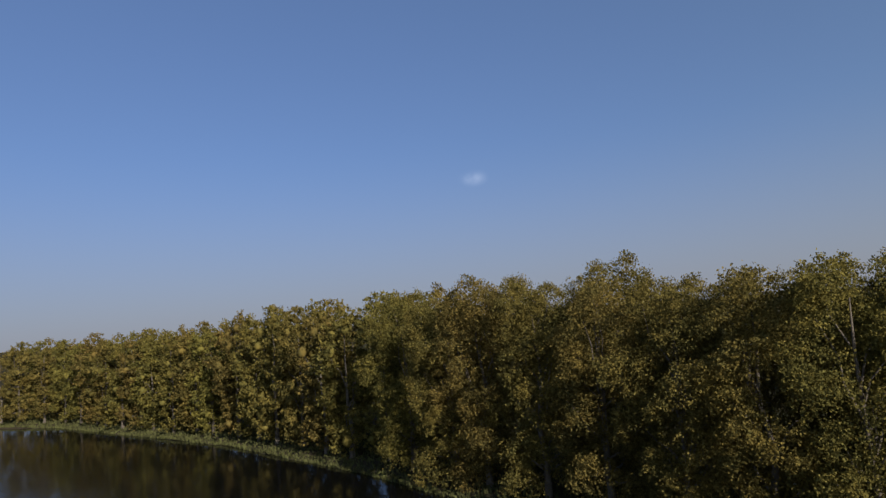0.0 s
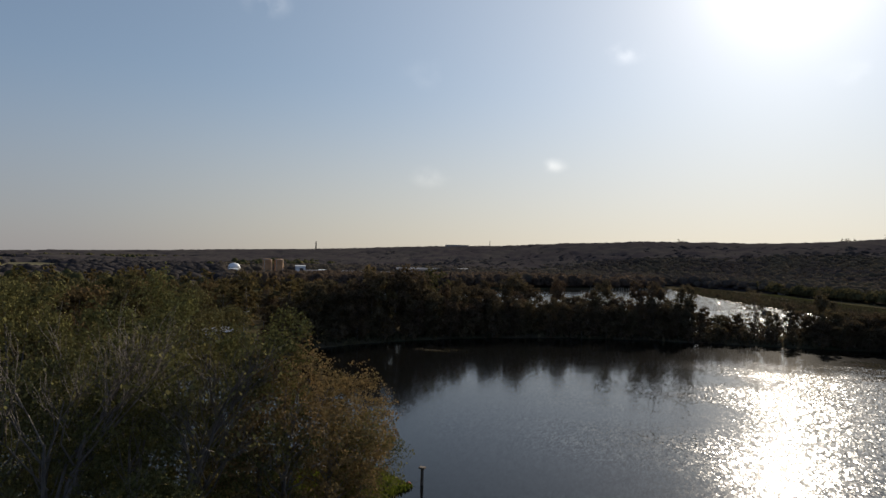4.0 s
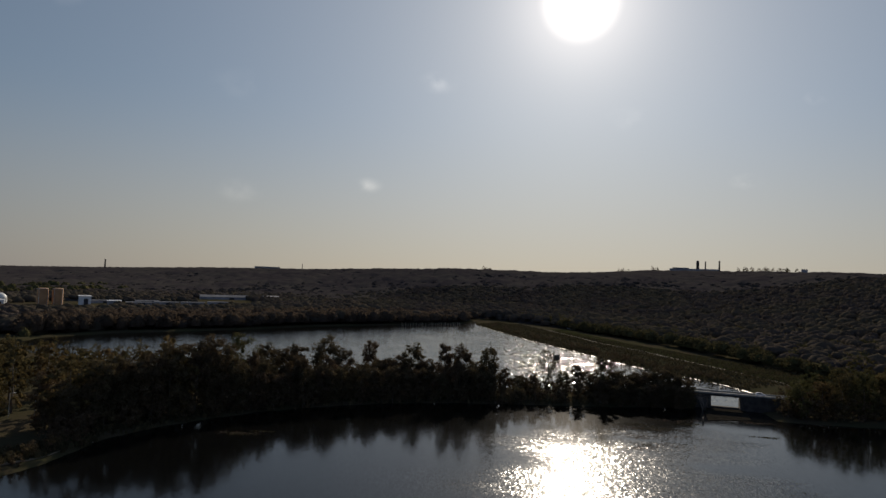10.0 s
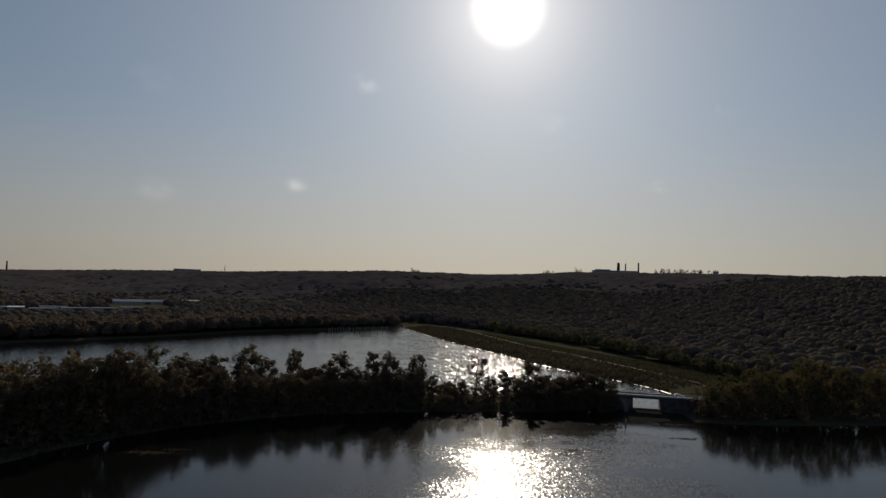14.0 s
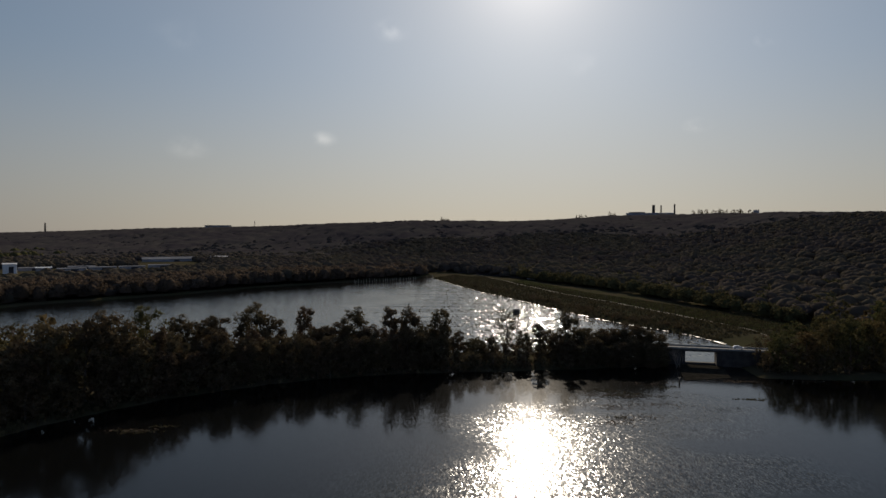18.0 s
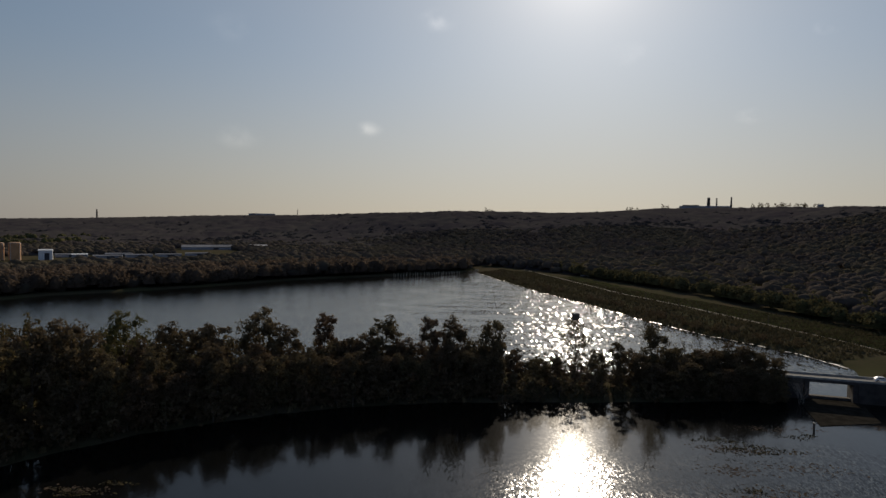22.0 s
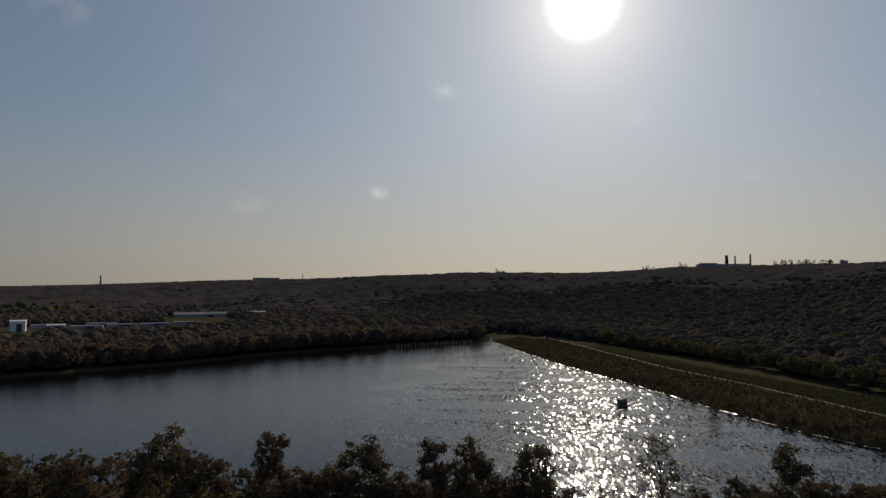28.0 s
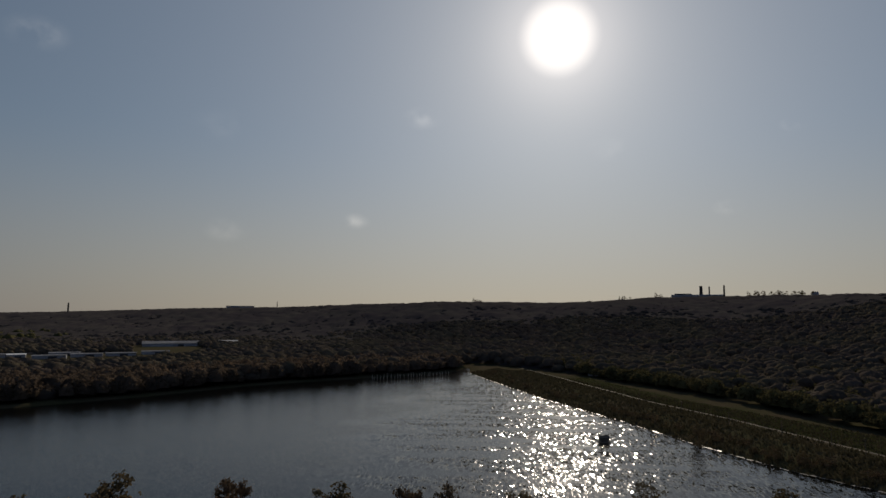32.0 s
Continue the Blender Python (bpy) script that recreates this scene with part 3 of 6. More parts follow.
def at(ob, x, y, scale=1.0, turn=0.0, z=None):
    ob.matrix_basis = Matrix.Translation((x, y, (gz(x, y) if z is None else z) - 0.1)) @ Matrix.Rotation(turn, 4, "Z") @ Matrix.Diagonal((scale, scale, scale, 1))
    return ob


rng = np.random.default_rng(7)
# the row of planes along the bank, and a second row behind it
for y in range(-335, -26, 11):
    x = float(np.interp(y, [-335, -288, -177, -115, -88, -20], [-6, -35, -61, -68, -68, -70]))
    kind = PLANES if y > -110 else PLANES_FAR
    tall = 1.12 if -185 < y < -60 else 1.04
    kind.put(x + rng.uniform(-1, 1), y + rng.uniform(-2, 2), rng.uniform(0.95, 1.05), tall * rng.uniform(0.94, 1.02))
    kind.put(x - 14 + rng.uniform(-2, 2), y + 5 + rng.uniform(-2, 2), rng.uniform(0.95, 1.08), tall * rng.uniform(0.97, 1.06))
    if y < -120 and y % 2:
        PLANES_FAR.put(x - 30 + rng.uniform(-3, 3), y + rng.uniform(-3, 3), rng.uniform(0.95, 1.1), tall * 1.08)
for x, y, s in ((-75, -22, 0.91), (-85, -25, 0.8), (-97, -28, 0.66), (-90, -37, 0.9), (-105, -35, 0.75), (-89, -17.8, 0.62)):
    PLANES.put(x, y, s)
for x, y in ((24, -372), (45, -385), (75, -392), (110, -398), (150, -402), (8, -352), (30, -392), (62, -405)):
    PLANES_FAR.put(x, y - 3, 0.85)
at(tree_thing("plane_tree", "yellow-green plane tree leaning over the brick quay", "tree", "plane trees on the bank", 67, 21, 9.0, 28000, 0.25, M_PLANE, 0.24, 32, 12, thick=0.4), -106, -23)
at(tree_thing("plane_tree", "small drooping plane tree beside the quay steps", "tree", "plane trees on the bank", 68, 14, 6.5, 14000, 0.26, M_PLANE, 0.2, 24, 10, thick=0.4), -114, -22.8)
# the park end of the bank: chestnut, poplar with mistletoe, half-bare willows
at(tree_thing("chestnut_tree", "rust-brown horse chestnut with drooping crown on the grass bank", "tree", "", 51, 20, 10.2, 40000, 0.27, M_CHESTNUT,
              0.2, 40, 12, thick=0.36), -81.8, 9.0)
poplar = at(tree_thing("poplar_tree", "airy yellow-green poplar with mistletoe balls on the bank", "tree", "", 52, 26.5, 14.0, 30000, 0.3, M_POPLAR, 0.14, 38, 26,
                       thick=0.9, radius=0.34), -76, 23)


def mistletoe(x, y, z, r):
    rr = np.random.default_rng(int(abs(x * 7 + z * 3)))
    d = rand_dirs(rr, 420)
    ob = part("mistletoe", leaf_mesh("mistletoe", leaf_quads(rr, d * r * rr.uniform(0.5, 1, (420, 1)), d, 0.32)), M_GREEN, poplar, "dark round mistletoe ball", "stuff")
    ob.location = (x, y, z)


for q in ((4.2, -3.4, 9.5, 1.35), (2.0, 2.0, 14.5, 0.9), (-3, 2, 17, 0.7)):
    mistletoe(*q)
at(tree_thing("maple_tree", "small bright yellow maple by the sandy bank", "tree", "", 53, 15.0, 5.2, 4200, 0.42, M_YELLOW, 0.1, 18, 6), -125, 70.5)
at(bare_tree("dead_willow", "half-dead willow with dull grey bare branches", 54, 27, 0.45, 4, M_GREYBARK, 900, 0.35, M_WILLOW, thick=0.011), -47, 35, 1.05)
at(bare_tree("dead_willow", "half-dead willow with grey bare branches and few leaves", 55, 23, 0.6, 4, M_GREYBARK, 900, 0.35, M_WILLOW, thick=0.012), -44, 47, 1.25, turn=1)
WILLOWS = Kind(*[tree_thing("willow", "many-stemmed willow with grey-green leaves on the tip of the bank", "tree", "willows on the bank", k, 25.5, 7.5, 22000, 0.27,
                            M_WILLOW, 0.06, 30, 28, M_GREYBARK, thick=0.4, radius=0.36) for k in (24, 25)])
for x, y, k, t in ((-51, 47, 1.05, 1.16), (-58, 38, 0.95, 1.2), (-43, 56, 1.0, 1.04), (-51, 57, 1.0, 1.06), (-61, 51, 0.85, 0.95), (-45, 41, 0.85, 0.92), (-55, 63, 0.85, 0.85), (-49, 36, 0.8, 0.96), (-66, 46, 0.75, 0.62), (-72, 37, 0.7, 0.55), (-78, 28, 0.6, 0.48), (-69, 30, 0.6, 0.6)):
    WILLOWS.put(x, y, k, t)
at(tree_thing("willow_tree", "reddish-brown spreading willow leaning over the lake", "tree", "", 56, 19, 10.5, 15000, 0.3, M_RUST, 0.06, 40, 30, M_GREYBARK, thick=0.6, radius=0.4), -39.5, 65)
at(tree_thing("willow_tree", "low reddish-brown willow over the tip of the bank", "tree", "", 57, 12, 8.0, 6500, 0.3, M_RUST, 0.06, 30, 24, M_GREYBARK, thick=0.6, radius=0.3), -42, 73)
at(tree_thing("willow_tree", "tall reddish-brown willow with crooked boughs on the tip of the bank", "tree", "", 65, 24, 9.5, 15000, 0.3, M_RUST, 0.08, 40, 30, M_GREYBARK, thick=0.7, radius=0.4), -40.5, 57)
at(tree_thing("willow_tree", "low willow spreading its boughs over the lake", "tree", "", 66, 13, 7.0, 7000, 0.28, M_WILLOW, 0.06, 30, 24, M_GREYBARK, thick=0.7, radius=0.3), -37.8, 69)
for x, y, s in ((-66, 44, 0.7), (-70, 34, 0.6), (-62, 60, 0.6), (-58, 66, 0.55), (-68, 50, 0.8), (-88, 20, 0.25), (-84, 27, 0.3)):
    SHRUB.put(x, y, s)

# the dam: x, y, height, width of the trees that stand out against the far lake
for x, y, h, w in ((-127, 195, 22.5, 7), (-123, 199, 21.5, 6), (-120, 202, 21.5, 6), (-117, 206, 21.5, 6), (-113.5, 211, 26.5, 6.5), (-108, 219, 26.8, 7),
                   (-105, 228, 28, 6.5), (-99.5, 262, 21.7, 6), (-94, 272, 19.4, 6), (-85, 262, 22, 6), (-76, 273, 25.2, 6.2), (-68, 277, 19, 5.5), (-59, 285, 23, 4.2), (-51, 281, 15.5, 5.5),
                   (-45, 282, 17, 5), (-39.5, 283, 22.2, 6.2), (-31, 280, 16, 4.5), (-24, 279.5, 23.5, 4.8), (-17, 280, 23.3, 4.6), (-11, 282, 16, 4.4), (-5, 283, 22.6, 4.8),
                   (1.5, 285, 13, 4), (8, 286, 10, 4), (14, 287, 10.5, 4), (28, 291, 12, 3.6), (34, 286, 16, 4.2), (40, 291, 12.5, 4), (46.5, 293, 20.8, 4.8),
                   (53, 294, 13.5, 4.6), (58, 293, 12, 4.6), (62, 294, 13.5, 5.2), (67, 294, 13.5, 5), (72, 294, 15.5, 5.4), (77, 294, 14, 5), (82, 293, 14, 5)):
    DAM.put(x, y, w / 4.9, h / 19.6)
WOOD.put(-104.5, 249, 1.1, 28.5 / 18.6, which=0, label="tall olive willow with rounded crown at the end of the dam")
at(tree_thing("thin_alder", "thin half-bare alder with see-through crown on the dam", "tree", "", 61, 22, 6.4, 2600, 0.44, M_ALDER, 0.25, 28, 28, M_BARK, thick=0.95, radius=0.3), 22, 298)
at(bare_tree("dead_tree", "dead forked tree trunk without branches", 62, 19, 0.3, 1, M_BARK, thick=0.017), 58.5, 299)
at(bare_tree("bare_bush", "bare twiggy bush beside the bridge", 63, 11, 0.75, 3, M_PALE, stems=3), 87, 284)
for x in np.arange(-100, 84, 4.6):
    y = float(np.interp(x, [-110, -90, -62, -38, -15, 40, 84], [212, 237, 259, 270, 277, 285, 290]))
    low = 1.0 if -2 < x < 32 else 0.8 if x > 32 else 1.15
    SHRUB.put(x + rng.uniform(-2, 2), y + rng.uniform(-6, -2), rng.uniform(0.7, 1.0) * low)
    SHRUB.put(x + rng.uniform(-2, 2), y + rng.uniform(5, 12), rng.uniform(0.8, 1.1) * low)
    if x < 0 or x > 40:
        DAM.put(x + rng.uniform(-2, 2), y + rng.uniform(6, 15), rng.uniform(0.7, 0.95), rng.uniform(0.6, 0.8) * (1 if x < 0 else 0.75))
        DAM.put(x + rng.uniform(-2, 2), y + rng.uniform(-4, 0), rng.uniform(0.7, 0.9), rng.uniform(0.55, 0.8) * (1 if x < 0 else 0.75))


for x in np.arange(-215, 62, 5.5):
    y = float(np.interp(x, [-265, -200, -100, 0, 60], [347, 332, 318, 312, 312]))
    SHRUB.put(x + rng.uniform(-2, 2), y - rng.uniform(4, 9), rng.uniform(0.75, 1.1) * (0.7 if x > -5 else 1.0))


def scatter(seed, poly, gap, count, keep=()):
    """Places in a stretch of land, no two closer than gap."""
    r = np.random.default_rng(seed)
    xs, ys = [p[0] for p in poly], [p[1] for p in poly]
    out = []
    for _ in range(count * 14):
        x, y = r.uniform(min(xs), max(xs)), r.uniform(min(ys), max(ys))
        a, b = np.array([x]), np.array([y])
        if not inside(a, b, poly)[0] or inside(a, b, SHORE_A)[0] or inside(a, b, SHORE_B)[0]:
            continue
        if any(math.hypot(x - u, y - v) < gap for u, v in out) or any(math.hypot(x - u, y - v) < w for u, v, w in keep):
            continue
        out.append((x, y))
        if len(out) >= count:
            break
    return out


CLEAR = ((-150, 168, 17), (-140, 158, 10), (-134, 146, 8), (-156, 22, 16), (-155, 195, 9), (-150, -8, 14), (-125, -28, 10), (-157, 221, 8), (-140, 170, 6))
# the wood behind the lock, with its tallest crowns set one by one
for x, y, s in ((-210, -31, 1.5), (-232, -47, 1.35), (-212, -18, 1.3), (-212, 8, 1.25), (-210, 20, 1.15), (-200, 30, 1.15), (-192, 40, 1.2), (-202, 53, 1.4),
                (-162, 68, 1.6), (-150, 86, 1.6), (-172, 72, 1.55), (-186, -6, 0.8), (-190, -14, 0.75), (-180, 6, 0.8), (-178, 16, 0.75)):
    WOOD.put(x, y, s)
for x, y, k in ((-222, -62, 1.5), (-240, -75, 1.4), (-228, -28, 1.45), (-226, 0, 1.5), (-224, 14, 1.35), (-222, 32, 1.5), (-218, 44, 1.35), (-214, 62, 1.5), (-238, 20, 1.5),
                (-242, -10, 1.45), (-240, 45, 1.5), (-236, 70, 1.5), (-205, 72, 1.45), (-190, 62, 1.4), (-256, 5, 1.6), (-258, 35, 1.6), (-260, -30, 1.6), (-262, 65, 1.6), (-250, -55, 1.5)):
    WOOD.put(x, y, k, k * 0.95)
at(tree_thing("ash_tree", "tall broad olive ash above the channel bank", "tree", "", 59, 34, 12.5, 13000, 0.55, M_OLIVE, 0.08, 44, 14, thick=0.35), -152, 73)
at(bare_tree("bare_poplar", "tall bare pale-grey poplar above the wood", 64, 33, 0.42, 4, M_PALE, stems=3, thick=0.012), -200, -10)
for x, y in scatter(71, [(-270, -140), (-165, -140), (-168, -25), (-195, 0), (-195, 60), (-150, 66), (-122, 95), (-132, 130), (-170, 165), (-170, 230), (-275, 240)], 9.5, 95, CLEAR):
    (WOOD if x > -200 else WOOD_FAR).put(x, y, rng.uniform(1.0, 1.4))
for x, y in scatter(72, [(-170, 170), (-116, 178), (-96, 196), (-78, 236), (-60, 276), (-90, 306), (-200, 322), (-280, 330), (-280, 230), (-170, 228)], 9.5, 75, CLEAR):
    WOOD_FAR.put(x, y, rng.uniform(0.95, 1.3) * (0.6 if y > 240 else 1.15))
for x, y, s in ((-143, 137, 1.15), (-140, 124, 1.2), (-150, 144, 1.1), (-148, 130, 1.05), (-158, 148, 1.2)):
    WOOD.put(x, y, s, which=0, label="round yellow-olive tree beside the white house")
for x, y, k in ((-134, 196, 0.75), (-126, 202, 0.8), (-119, 208, 0.85), (-112, 214, 0.9), (-104, 222, 0.9), (-97, 230, 0.95), (-90, 240, 0.95), (-128, 210, 0.9), (-118, 220, 0.95),
                (-108, 232, 1.0), (-98, 243, 1.0), (-80, 250, 0.95), (-70, 258, 0.9)):
    DAM.put(x, y, k)
for x, y, s in ((-115, 203, 1.0), (-108, 211, 1.0), (-101, 219, 1.1), (-94, 228, 1.1), (-121, 172, 0.5), (-86, 237, 1.1), (-77, 244, 1.0), (-68, 252, 1.0), (118, 280, 0.9), (122, 276, 1.1), (116, 289, 0.7), (-124, 172, 0.6), (-123, 180, 0.9), (-122, 188, 0.9), (-128, 186, 1.0), (-119, 195, 1.0), (-121, 163, 0.35), (128, 300, 0.8), (136, 305, 0.9), (145, 311, 1.0), (132, 313, 0.8), (151, 300, 1.0), (126, 309, 0.6), (140, 322, 0.8), (158, 312, 1.1)):
    SHRUB.put(x, y, s)
for x, y, k in ((-157, 4.5, 0.75), (-161, 7, 0.8), (-166, 9.5, 0.85), (-171, 11.5, 0.9), (-160, 1, 0.8), (-165, 3, 0.9)):
    SHRUB.put(x, y, k)
# low cover along the beach by the white house
for x, y, k in ((-123, 131, 0.6), (-126, 138, 0.35), (-122, 146, 0.3), (-121, 151, 0.4), (-122, 157, 0.45), (-123, 158, 0.5), (-121, 164, 0.4), (-122, 167, 0.5), (-126, 168, 0.6), (-128, 176, 0.9),
                (-124, 180, 1.0), (-134, 180, 0.8), (-131, 160, 0.3), (-119, 172, 0.6)):
    SHRUB.put(x, y, k)
for x, y, k in ((-132, 184, 0.8), (-140, 186, 0.9), (-127, 190, 0.8)):
    DAM.put(x, y, k * 1.2, k)
# the wooded bank beyond the bridge
for x, y, s in ((124, 279, 0.85), (133, 286, 1.0), (144, 286, 1.15), (154, 281, 1.1), (178, 300, 1.4), (185, 290, 1.25), (197, 285, 1.15), (214, 292, 1.2), (168, 284, 1.1)):
    WOOD.put(x, y, s, which=(0, 1, 3)[int(x) % 3])
for x, y in scatter(73, [(118, 272), (330, 294), (330, 420), (190, 360), (150, 300), (118, 292)], 10, 42):
    WOOD_FAR.put(x, y, rng.uniform(0.75, 1.2))
for x in np.arange(117, 300, 7.0):
    SHRUB.put(x, 271 + (x - 117) * 0.09 + rng.uniform(-2, 2), rng.uniform(0.8, 1.3))
# drowned stems along the far shore, their pale colour standing for bright water between trunks
for k in range(26):
    u = (k + rng.uniform(0, 1)) / 26
    x, y = -112 + 62 * u, 706 + 58 * u - rng.uniform(2, 9)
    ob = empty("drowned_stem", "tree stem in the lake, pale in place of bright water gaps", "dead tree", group="drowned stems")
    vs, fs = [], []
    h = rng.uniform(2, 4.6)
    tube(vs, fs, wander(rng, (0, 0, -1), (rng.uniform(-0.6, 0.6), 0, h), 3, 0.15), [0.42, 0.36, 0.3, 0.14], 6)
    part("stem", mesh_from("stem", vs, fs, True), M_PALE, ob)
    if k % 2:
        vs, fs = [], []
        tube(vs, fs, [(0, 0, h * 0.5), (rng.uniform(-1.6, 1.6), 0, h * 0.8)], [0.18, 0.06], 5)
        part("branch", mesh_from("branch", vs, fs, True), M_PALE, ob)
    ob.matrix_basis = Matrix.Translation((x, y, 0))
for k, (x, y, h) in enumerate(((122, 271, 15), (130, 272, 17), (138, 273, 20), (147, 274, 21.5), (156, 275, 21), (165, 278, 27), (173, 279, 27), (181, 280, 24.5), (190, 281, 21), (200, 283, 20),
                               (211, 285, 20), (225, 288, 22), (240, 292, 22), (256, 295, 21))):
    WOOD.put(x, y, 0.95, h / 18.6, which=(0, 2, 3, 0, 2)[k % 5], label="broad autumn tree overhanging the water of the bank")
# thickets along the dyke
at(tree_thing("thorn_bush", "tall dark thorn bush at the lake edge", "bush", "", 58, 11, 3.4, 1500, 0.45, M_ALDER, 0.02, 16, 4), 75.6, 443, z=0.0)
for k in range(95):
    u = rng.uniform(0, 1)
    x = float(np.interp(u, [0, 0.15, 0.3, 0.5, 0.7, 1], [122, 101, 84, 62, 28, -24]))
    y = float(np.interp(u, [0, 0.15, 0.3, 0.5, 0.7, 1], [372, 406, 446, 511, 598, 770]))
    SHRUB.put(x + rng.uniform(-0.5, 9), y + rng.uniform(-3, 6), rng.uniform(0.2, 0.6))


GLADES = [((-600, 795), (-530, 715), 60), ((-545, 1170), (-450, 1030), 55), ((-600, 860), (-440, 960), 62), ((-570, 790), (-430, 900), 45), ((-640, 750), (-590, 700), 40), ((-590, 730), (-420, 850), 42), ((-480, 1080), (-420, 990), 45)]


def far_wood(name, label, seed, count, region, size, leaves, grow=1.0, material=None, tall=1.0):
    """Crowns too far off to tell apart, as one thing."""
    r = np.random.default_rng(seed)
    x, y = region(r, count)
    wet = inside(x, y, SHORE_A) | inside(x, y, SHORE_B) | (line_dist(x, y, SHORE_B, True) < 0.5)
    for (ax, ay), (bx, by), wide in GLADES:
        wet |= line_dist(x, y, [(ax, ay), (bx, by)]) < wide
    x, y = x[~wet], y[~wet]
    z = land_height(x, y)
    n = len(x)
    s = size * r.uniform(0.65, 1.35, n) * np.clip(np.hypot(x, y) / 1000, 0.8, 1.7) ** grow
    seg, rings = 8, np.radians([-20, 18, 55, 86])
    ang = np.linspace(0, 2 * math.pi, seg, endpoint=False)
    unit = np.array([(math.cos(e) * math.cos(a), math.cos(e) * math.sin(a), math.sin(e)) for e in rings for a in ang])
    k = len(unit)
    v = unit[None] * r.uniform(0.8, 1.1, (n, k, 1))
    v = v * (s[:, None, None] * np.array([0.78, 0.78, tall * 0.8])) * r.uniform(0.85, 1.2, (n, 1, 3)) + np.stack([x, y, z + s * (0.75 if tall > 0.8 else 0.95)], 1)[:, None]
    q = np.array([(a * seg + b, a * seg + (b + 1) % seg, (a + 1) * seg + (b + 1) % seg, (a + 1) * seg + b) for a in range(len(rings) - 1) for b in range(seg)])
    me = grid_mesh(name, v.reshape(-1, 3), (np.arange(n)[:, None, None] * k + q[None]).reshape(-1, 4))
    me.shade_smooth()
    ob = part(name, me, material or M_CANOPY)
    if leaves:
        d = rand_dirs(r, n * leaves)
        d[:, 2] = np.abs(d[:, 2])
        ss = np.repeat(s, leaves)[:, None]
        pos = np.repeat(np.stack([x, y, z + s * 0.75], 1), leaves, 0) + d * ss * r.uniform(0.72, 1.15, (n * leaves, 1))
        sprays = leaf_quads(r, pos, d, 1.75, 0.35)
        tagged(part(name + "_sprays", leaf_mesh(name, sprays), M_SLOPE if material is M_CANOPY2 else material or M_FAR), "loose leafy sprays of the far woods", "woods", kind="stuff")
    return tagged(ob, label, "woods", kind="stuff")


def west_plain(r, n):
    m = n // 3
    cx, cy = r.uniform(-2600, -520, 15), r.uniform(-500, 1500, 15)
    k = r.integers(0, 15, n)
    x, y = cx[k] + r.normal(size=n) * 16, cy[k] + r.normal(size=n) * 95
    x[:m], y[:m] = r.uniform(-560, -270, m), r.uniform(-260, 420, m)
    return np.minimum(x, -262), y


def north_shore(r, n):
    u = r.random(n)
    px = np.interp(u, [0, 0.15, 0.35, 0.5, 0.65, 0.85, 1], [-345, -318, -278, -238, -193, -130, -36])
    py = np.interp(u, [0, 0.15, 0.35, 0.5, 0.65, 0.85, 1], [425, 490, 527, 577, 647, 708, 800])
    off = 1.2 + 85 * r.random(n) ** 1.4
    return px - off * 0.6, py + off * 0.8


def right_wood(r, n):
    y = r.uniform(400, 900, n)
    edge = np.interp(y, [400, 475, 560, 625, 720, 900], [190, 172, 152, 130, 85, 20])
    return edge + r.random(n) ** 2.2 * 200, y


def crown_domes(name, label, r, x, y, gfilledz, radius, tall, material, leaves, squash=0.85, seg=7):
    """Tree crowns that stand close together, as one thing: uneven domes with loose leaves round them."""
    n = len(x)
    s = radius * r.uniform(0.7, 1.35, n)
    h = tall * r.uniform(0.65, 1.25, n)
    rings = np.radians([-25, 15, 50, 84] if seg > 6 else [-15, 35, 82])
    ang = np.linspace(0, 2 * math.pi, seg, endpoint=False)
    unit = np.array([(math.cos(e) * math.cos(a), math.cos(e) * math.sin(a), math.sin(e)) for e in rings for a in ang])
    m = len(unit)
    v = unit[None] * r.uniform(0.86, 1.1, (n, m, 1))
    v = v * np.stack([s, s, s * squash * r.uniform(0.8, 1.25, n)], 1)[:, None] + np.stack([x, y, gfilledz + h - s * 0.8 * squash], 1)[:, None]
    q = np.array([(a * seg + b, a * seg + (b + 1) % seg, (a + 1) * seg + (b + 1) % seg, (a + 1) * seg + b) for a in range(len(rings) - 1) for b in range(seg)])
    me = grid_mesh(name, v.reshape(-1, 3), (np.arange(n)[:, None, None] * m + q[None]).reshape(-1, 4))
    me.shade_smooth()
    d = rand_dirs(r, n * leaves)
    d[:, 2] = np.abs(d[:, 2])
    ss = np.repeat(s, leaves)[:, None]
    pos = np.repeat(np.stack([x, y, gfilledz + h - s * 0.8 * squash], 1), leaves, 0) + d * ss * np.array([1, 1, squash]) * r.uniform(0.85, 1.15, (n * leaves, 1))
    tagged(part(name + "_leaves", leaf_mesh(name, leaf_quads(r, pos, d, 1.9, 1.2)), M_FAR), "loose leaves of the tree crowns on the valley side", "woods", kind="stuff")
    return tagged(part(name, me, material), label, "woods", kind="stuff")


